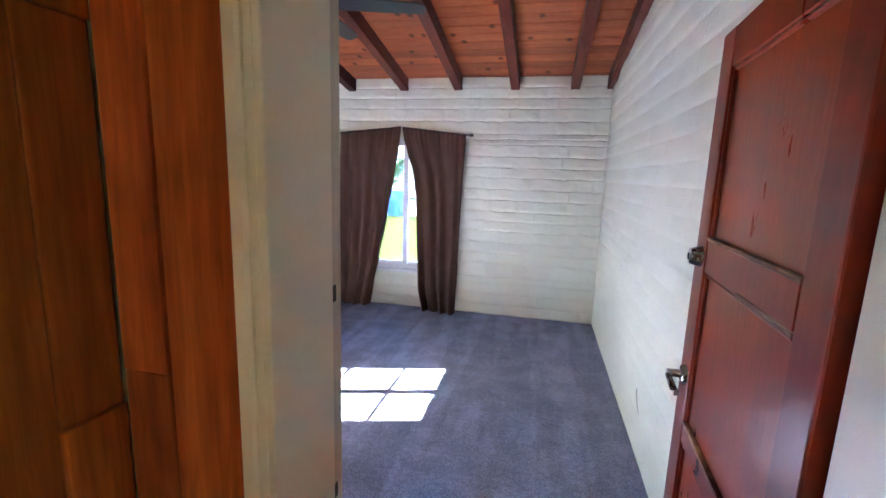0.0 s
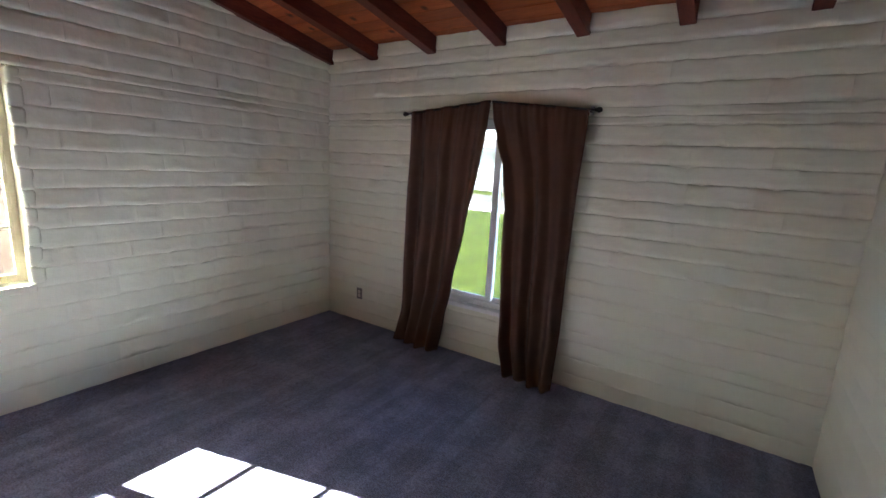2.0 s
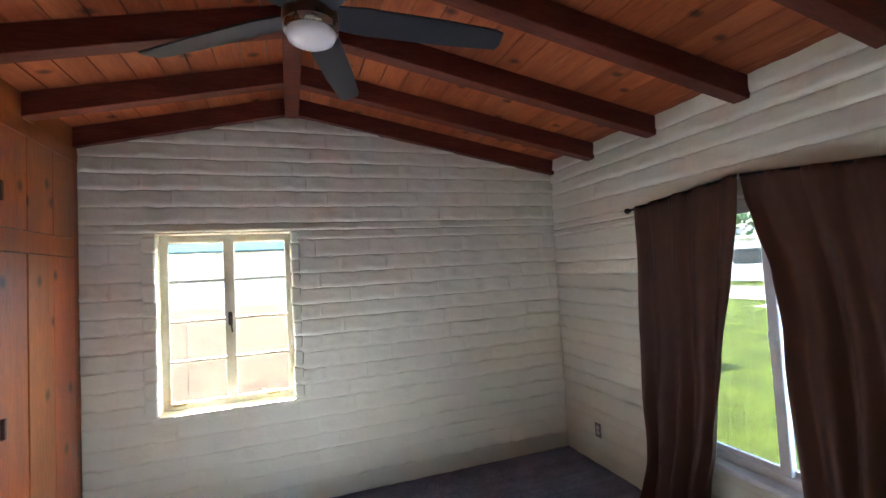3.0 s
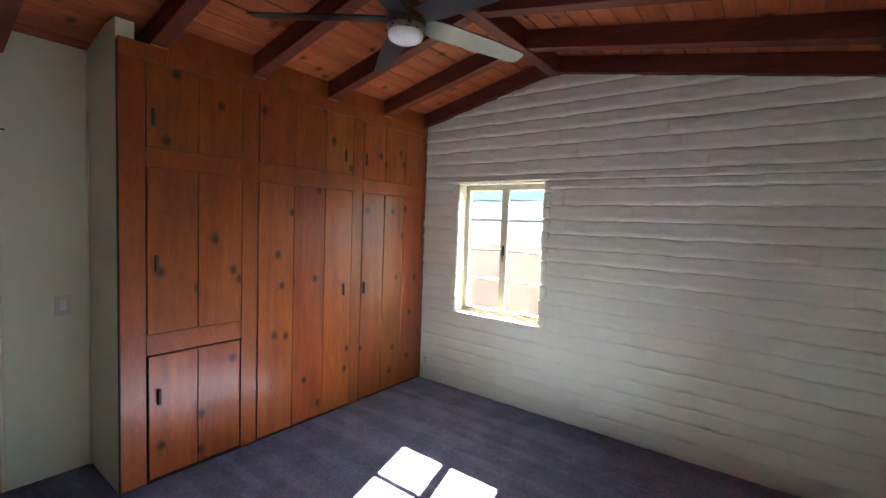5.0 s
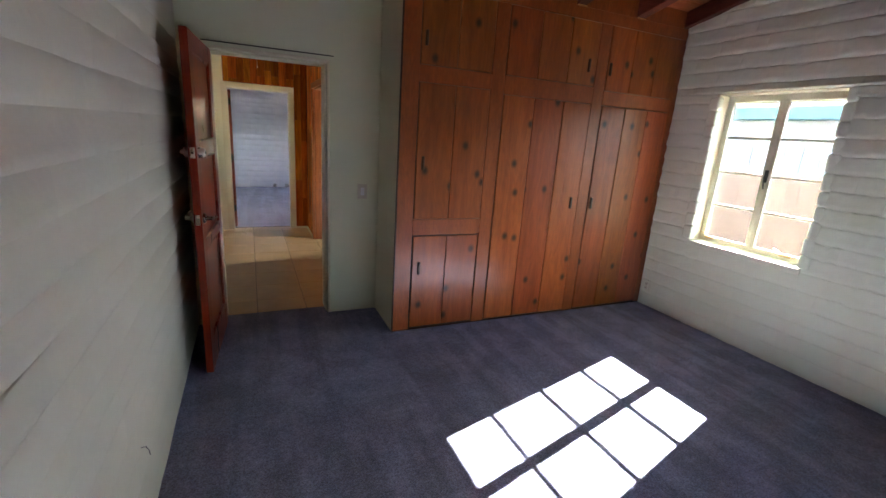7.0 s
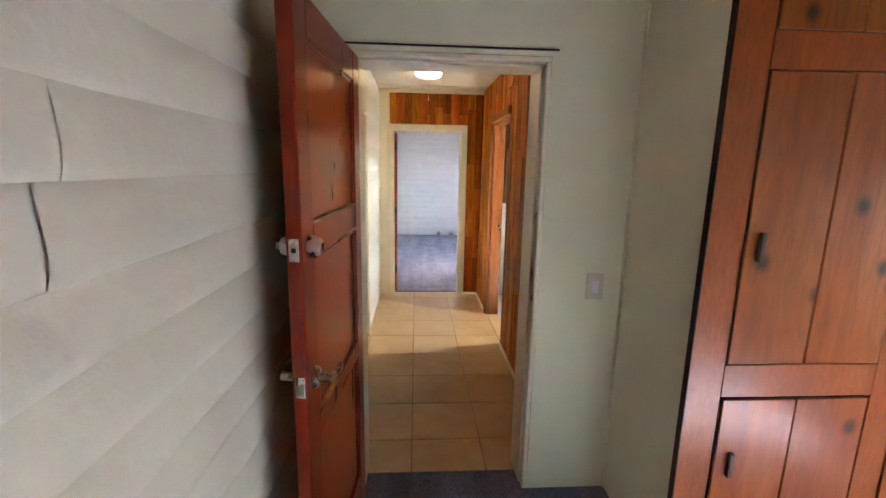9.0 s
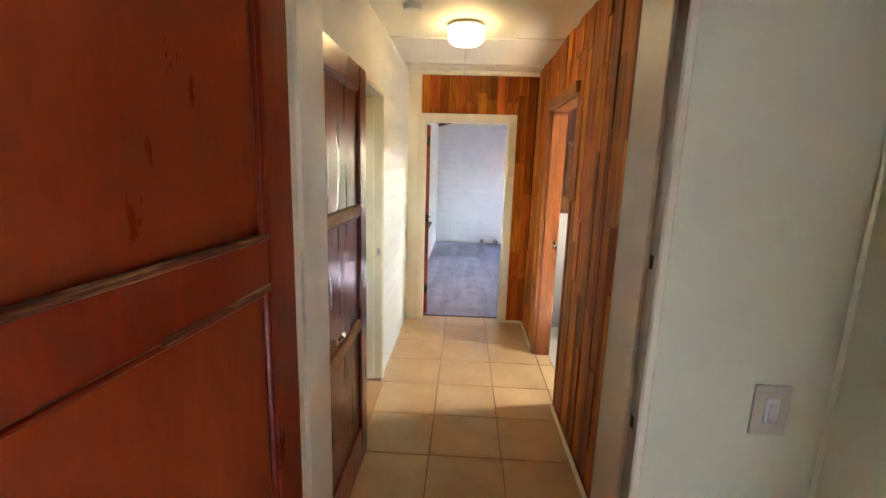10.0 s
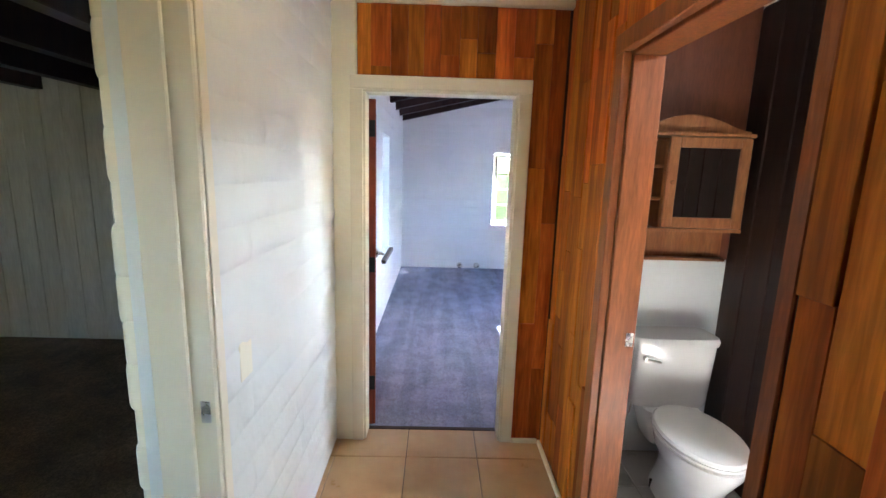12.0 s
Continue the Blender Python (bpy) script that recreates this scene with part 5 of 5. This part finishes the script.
def house(name, x0, y0, x1, y1, h, label, fascia, windows, roof_h=1.3, over=0.5):
    """A plain low house: walls, a hipped roof with fascia, windows on the side towards us."""
    ob = thing(name, label, "house")
    part("wall", boxes(((x0, y0, -0.14), (x1, y1, h))), STUCCO, ob)
    part("fascia", boxes(((x0 - over, y0 - over, h), (x1 + over, y1 + over, h + 0.22))), fascia, ob)
    bm = bmesh.new()
    b = [bm.verts.new(p) for p in ((x0 - over, y0 - over, h + 0.22), (x1 + over, y0 - over, h + 0.22), (x1 + over, y1 + over, h + 0.22), (x0 - over, y1 + over, h + 0.22))]
    if x1 - x0 > y1 - y0:
        r = [bm.verts.new((x0 + 2, (y0 + y1) / 2, h + roof_h)), bm.verts.new((x1 - 2, (y0 + y1) / 2, h + roof_h))]
        fs = ((b[0], b[1], r[1], r[0]), (b[1], b[2], r[1]), (b[2], b[3], r[0], r[1]), (b[3], b[0], r[0]))
    else:
        r = [bm.verts.new(((x0 + x1) / 2, y0 + 2, h + roof_h)), bm.verts.new(((x0 + x1) / 2, y1 - 2, h + roof_h))]
        fs = ((b[0], b[1], r[0]), (b[1], b[2], r[1], r[0]), (b[2], b[3], r[1]), (b[3], b[0], r[0], r[1]))
    for f in fs:
        bm.faces.new(f)
    bm.faces.new(b[::-1])
    part("roof", bm, ROOFING, ob)
    for a, b2 in windows:
        w = part("window", boxes((a, b2), bevel=0.01), VINYL, ob)
        lo = [p + 0.06 if q - p > 0.3 else p - 0.01 for p, q in zip(a, b2)]
        hi = [q - 0.06 if q - p > 0.3 else q + 0.01 for p, q in zip(a, b2)]
        part("pane", boxes((lo, hi)), RUBBER, w)
    return ob


neighbour = house("neighbour_house", -15.0, -6.0, -7.6, 8.5, 2.25, "pale stucco neighbouring house with a blue-grey fascia behind the fence", TRIM_BLUE, [((-7.62, 5.6, 0.8), (-7.55, 6.8, 1.9))], roof_h=0.9)
for i in range(46):
    y = -5.95 + i * 0.314
    if not 5.2 < y < 6.9:
        part("siding_board", boxes(((-7.6, y, -0.1), (-7.58, y + 0.30, 2.245)), bevel=0.004), STUCCO, neighbour)
house("street_house", -22.0, 31.0, -6.0, 40.0, 2.6, "pale stucco house across the street", STUCCO, [((-19, 30.95, 0.9), (-17, 31.02, 2.0)), ((-12, 30.95, 0.9), (-10, 31.02, 2.0))])
house("street_house", 0.0, 32.0, 16.0, 41.0, 2.6, "pale stucco house across the street beside trees", STUCCO, [((3, 31.95, 0.9), (5, 32.02, 2.0))])
house("street_house", -44.0, 31.0, -27.0, 40.0, 2.6, "grey-roofed stucco house farther along the street", STUCCO, [((-40, 30.95, 0.9), (-38, 31.02, 2.0))])


def wheelie_bin(x, y, turn, label):
    ob = thing("wheelie_bin", label, "bin", "bins on the lawn", at=pose(x, y, -0.12, 0, 0, turn))
    bm = boxes(((-0.27, -0.3, 0.06), (0.27, 0.3, 0.98)), bevel=0.03, segments=2)
    for vv in bm.verts:
        k = 0.78 + 0.22 * vv.co.z / 0.98
        vv.co.x *= k
        vv.co.y *= k
    part("body", bm, BIN_BLUE, ob)
    part("lid", boxes(((-0.29, -0.33, 0.985), (0.29, 0.34, 1.04)), bevel=0.02, segments=2), BIN_BLUE, ob)
    part("handle", tube((-0.22, 0.37, 0.95), (0.22, 0.37, 0.95), 0.018), BIN_BLUE, ob)
    for s in (-0.25, 0.25):
        part("wheel", tube((s - 0.03, 0.24, 0.10), (s + 0.03, 0.24, 0.10), 0.10, segments=20), RUBBER, ob)


wheelie_bin(-4.55, 16.9, 10, "blue plastic wheelie bin standing on the lawn's edge")
wheelie_bin(-3.75, 17.1, -8, "blue plastic wheelie bin beside its twin")


def tree(x, y, h, spread, seed, label):
    r = random.Random(seed)
    ob = thing("tree", label, "tree", "trees along the street")
    trunk = bmesh.new()
    add_tube(trunk, (x, y, -0.14), (x + 0.1, y, h * 0.45), 0.2, 0.13, 12)
    tips = []
    for k in range(7):
        a = k * 0.9 + r.uniform(-0.3, 0.3)
        e = Vector((x + 0.1 + math.cos(a) * spread * 0.6, y + math.sin(a) * spread * 0.6, h * r.uniform(0.6, 0.9)))
        add_tube(trunk, (x + 0.1, y, h * r.uniform(0.3, 0.45)), e, 0.07, 0.02, 8)
        tips.append(e)
    part("trunk", trunk, BARK, ob)
    verts, faces = [], []
    for _ in range(1800):
        t = tips[r.randrange(len(tips))]
        c = t + Vector((r.gauss(0, 0.33), r.gauss(0, 0.33), r.gauss(0, 0.26))) * spread
        u = Vector((r.uniform(-1, 1), r.uniform(-1, 1), r.uniform(-1, 1))).normalized() * r.uniform(0.10, 0.2)
        w = u.orthogonal().normalized() * r.uniform(0.05, 0.1)
        i = len(verts)
        verts += [c - u, c + w, c + u, c - w]
        faces.append((i, i + 1, i + 2, i + 3))
    me = bpy.data.meshes.new("crown")
    me.from_pydata([tuple(p) for p in verts], [], faces)
    me.materials.append(LEAF)
    crown = new("crown", me)
    crown.parent = ob


tree(-3.0, 29.0, 6.0, 2.2, 1, "leafy green tree across the street")
tree(-15.0, 28.5, 5.5, 2.0, 2, "rounded green tree beside a house")
tree(-25.0, 29.5, 7.0, 2.6, 3, "tall green tree with an open crown")
tree(-9.5, 29.8, 3.2, 1.4, 4, "small green street tree")

# ---- pieces of the floors and walls ----
TS = 0.4035
bm = boxes(((0.0025, 0.0025, -0.02), (TS - 0.0025, TS - 0.0025, 0.0)), bevel=0.003)
tile_mesh = mesh_of("tile", bm, TILE)
spots = []
xs = [2.057 - 3 * TS + k * TS for k in range(5)]
for gx in xs:
    for k in range(9):
        gy = 0.213 + (k - 6) * TS
        spots.append((gx, gy))
for gx, gy in spots:
    x0, x1 = max(gx + 0.0025, HX0 - 0.12), min(gx + TS - 0.0025, XE + 0.12 if OY0 < gy + 0.2 < OY1 else XE)
    y0, y1 = max(gy + 0.0025, -2.07), min(gy + TS - 0.0025, HY1 + 0.075)
    if x1 - x0 < 0.02 or y1 - y0 < 0.02:
        continue
    o = new("tile", tile_mesh)
    o.parent = floor_hall
    o.matrix_basis = Matrix.Translation((x0 - 0.0025, y0 - 0.0025, 0.001 + rng.uniform(0, 0.0008))) @ Matrix.Diagonal(((x1 - x0) / (TS - 0.005), (y1 - y0) / (TS - 0.005), 1, 1))
btile_mesh = mesh_of("tile", boxes(((0.002, 0.002, -0.02), (0.298, 0.298, 0.0)), bevel=0.002), BATH_TILE)
for i in range(9):
    for j in range(8):
        gx, gy = 1.135 - 0.3 * (i + 1), -1.9 + 0.3 * j
        o = new("tile", btile_mesh)
        o.parent = floor_bath
        o.matrix_basis = Matrix.Translation((gx, gy, 0.0))


def strip_wall(parent, length, height, holes, place, seed, wmin=0.055, wmax=0.105):
    """Upright redwood strips of mixed width, length and thickness; place maps (along, out, up) into the world."""
    r = random.Random(seed)
    u = 0.0
    while u < length - 0.01:
        w = r.uniform(wmin, wmax)
        for stop in sorted([h[0] for h in holes] + [h[1] for h in holes] + [length]):
            if u + 0.001 < stop < u + w + 0.035:
                w = stop - u
                break
        z = 0.004
        first = True
        while z < height - 0.02:
            h = r.uniform(0.15, 1.0) if first else r.uniform(0.25, 1.15)
            first = False
            z2 = min(z + h, height)
            if height - z2 < 0.15:
                z2 = height
            segs = [(z, z2)]
            for a, b, c, d in holes:
                if u + w > a + 0.004 and u < b - 0.004:
                    out = []
                    for p, q in segs:
                        if q <= c or p >= d:
                            out.append((p, q))
                        else:
                            if p < c - 0.02:
                                out.append((p, c))
                            if q > d + 0.02:
                                out.append((d, q))
                    segs = out
            t = r.choice((0.010, 0.012, 0.013, 0.014, 0.016, 0.021)) + r.uniform(-0.001, 0.001)
            for p, q in segs:
                a, b = place(u + 0.0007, 0.0, p + 0.0005), place(u + w - 0.0007, t, q - 0.0005)
                part("plank", boxes(([min(i, j) for i, j in zip(a, b)], [max(i, j) for i, j in zip(a, b)]), bevel=0.0016), PLANK, parent)
            z = z2
        u += w


strip_wall(wall_hall_west, HY1 - 0.011 - HY0, 2.468, [(BY0 - 0.082 - HY0, BY1 + 0.048 - HY0, -1, 2.107)], lambda u, t, z: (HX0 - 0.0215 + t, HY0 + u, z), 5)
strip_wall(wall_recess, 1.4555 - HX0, 2.468, [], lambda u, t, z: (HX0 + u, HY1 - t, z), 12)
strip_wall(wall_hall_end, 2.351 - HX0, 2.43, [(1.434 - HX0, 3.0, -1, 2.083)], lambda u, t, z: (HX0 + u, HY0 - 0.0215 + t, z), 9)


# slump blocks: a few shapes, shared
def block_mesh(seed, soft=1.0, dip=0.0, paint=WHITE_BLOCK):
    """Unit-long painted slump block: a bulging front with an overhanging lower lip and soft ends."""
    r = random.Random(seed)
    ph = [r.uniform(0, 6.28) for _ in range(8)]
    us = [0.0, 0.02, 0.07, 0.22, 0.4, 0.6, 0.78, 0.93, 0.98, 1.0]
    vs = [0.0, 0.05, 0.14, 0.32, 0.62, 0.86, 0.96, 1.0]
    lip = [0.0, 0.62, 1.0, 0.92, 0.62, 0.42, 0.24, -0.05] if soft > 0.5 else [0.35, 0.5, 0.8, 1.0, 0.8, 0.55, 0.42, 0.38]
    bm = bmesh.new()
    rows = []
    for v, p in zip(vs, lip):
        row = []
        for u in us:
            edge = min(u, 1 - u)
            k = 1 - dip + dip * min(1, edge / 0.06)
            fade = min(1.0, edge / 0.12)
            wob = 1 + fade * ( 0.42 * math.sin(5.5 * u + ph[0]) + 0.32 * math.sin(11 * u + ph[1]) + 0.2 * math.sin(19 * u + ph[5]))
            d = soft * (0.025 * p * k * wob + fade * (0.005 * math.sin(7 * u + 9 * v + ph[2]) + 0.003 * math.sin(17 * u - 5 * v + ph[6])))
            dz = fade * 0.006 * math.sin(6 * u + ph[3]) + fade * 0.004 * math.sin(14 * u + ph[4]) if 0 < v < 1 else 0.0
            row.append(bm.verts.new((u, -max(d, 0.0 if 0 < v < 1 else -0.006), v * COURSE + dz * soft)))
        rows.append(row)
    for a, b in zip(rows, rows[1:]):
        for i in range(len(us) - 1):
            bm.faces.new((a[i], a[i + 1], b[i + 1], b[i]))
    me = mesh_of("block", bm, paint)
    me.shade_smooth()
    return me


BLOCKS = [block_mesh(k) for k in range(10)]
SOFT_BLOCKS = [block_mesh(40 + k, 0.36, 0.02) for k in range(6)]
FAINT_BLOCKS = [block_mesh(60 + k, 0.30, 0.03, HALL_WALL) for k in range(6)]
FAR_BLOCKS = [block_mesh(80 + k, 0.30, 0.02, FAR_WHITE) for k in range(6)]


def block_wall(parent, m, length, top, holes, meshes, seed, size=0.38):
    """Courses of blocks over a wall: local x along it, -y into the room. top(u): height of the wall there."""
    r = random.Random(seed)
    cuts = sorted({round(h[k], 3) for h in holes for k in (2, 3)})
    z, levels = 0.0, [0.0]
    while z < 3.2:
        z += COURSE * r.uniform(0.90, 1.10)
        levels.append(z)
    for c in cuts:
        i = min(range(len(levels)), key=lambda j: abs(levels[j] - c))
        if abs(levels[i] - c) < 0.05:
            levels[i] = c
        else:
            levels.append(c)
    levels = sorted(set(levels))
    slack = 0.7 if meshes is BLOCKS else 0.2
    relief = 0.92 if meshes is BLOCKS else 1.3
    spots = []
    for row, (z0, z1) in enumerate(zip(levels, levels[1:])):
        zm = (z0 + z1) / 2
        spans = [(0.0, length)]
        for a, b, c, d in holes:
            if c <= zm <= d:
                spans = [s for p, q in spans for s in ((p, min(q, a)), (max(p, b), q)) if s[1] - s[0] > 0.02]
        for p, q in spans:
            u = p
            w = size * (0.5 if row % 2 else 1.0) * r.uniform(0.8, 1.1)
            while u < q - 0.001:
                e = u + w
                if q - e < 0.12:
                    e = q
                roof = min(top(u), top(e))
                if z0 < roof - 0.015:
                    h = min(z1, roof + 0.05) - z0
                    spots.append(m @ Matrix.Translation((u, 0.4 * slack * r.uniform(-0.005, 0.003), z0)) @ pose(0, 0, 0, 0, slack * r.uniform(-0.7, 0.7), 0) @ Matrix.Diagonal((e - u, relief * r.uniform(0.5, 1.2) * (0.45 + 0.55 * min(1.0, max(0.0, (zm - 0.3) / 1.1))), h / COURSE, 1)))
                u = e
                w = size * r.uniform(0.8, 1.15)
    for s in spots:
        o = new("block", meshes[r.randrange(len(meshes))])
        o.parent = parent
        o.matrix_basis = s


# rounded block ends along the west window's sides
for ya, yb, s in ((WY1 - 0.016, WY1 + 0.05, -1), (WY0 - 0.05, WY0 + 0.038, 1)):
    z = WZ0 + 0.03
    while z < WZ1 - 0.06:
        h = rng.uniform(0.095, 0.13)
        d = rng.uniform(0.0, 0.014)
        a, b = (ya - d, yb) if s < 0 else (ya, yb + d * 0.6)
        part("block", boxes(((XW - 0.045, a, z), (XW + 0.016 + rng.uniform(0, 0.008), b, min(z + h, WZ1 - 0.004))), bevel=0.02, segments=3), WHITE_BLOCK, wall_west, smooth=True)
        z += h + 0.002

# local x runs so that the room lies on -y
block_wall(wall_north, pose(XW, YN, 0), XE - XW, lambda u: rafter_z(YN) + RD - 0.004, [(NX0 - XW, NX1 - XW, NZ0, NZ1)], BLOCKS, 1)
block_wall(wall_west, pose(XW, YC + 0.004, 0, 0, 0, 90), YN - YC - 0.004, lambda u: rafter_z(YC + u) + 0.05, [(WY0 - YC, WY1 - YC, WZ0, WZ1)], BLOCKS, 2)
block_wall(wall_east, pose(XE, YN, 0, 0, 0, -90), YN - YA, lambda u: rafter_z(YN - u) + 0.05, [], SOFT_BLOCKS, 3, size=0.8)
block_wall(wall_hall_east, pose(XE, OY0 - 0.05, 0, 0, 0, -90), OY0 - 0.05 - HY0, lambda u: 2.45, [], FAINT_BLOCKS, 4)
block_wall(wall_b2_south, pose(XE, B2S, 0, 0, 0, 180), XE - XW, lambda u: 2.9, [(XE - 1.0, XE - 0.06, 0.74, 1.90)], FAR_BLOCKS, 5)
block_wall(wall_b2_east, pose(XE, -2.1, 0, 0, 0, -90), -2.1 - B2S, lambda u: 2.45, [(2.02, 2.70, 0.66, 1.97)], FAR_BLOCKS, 6)
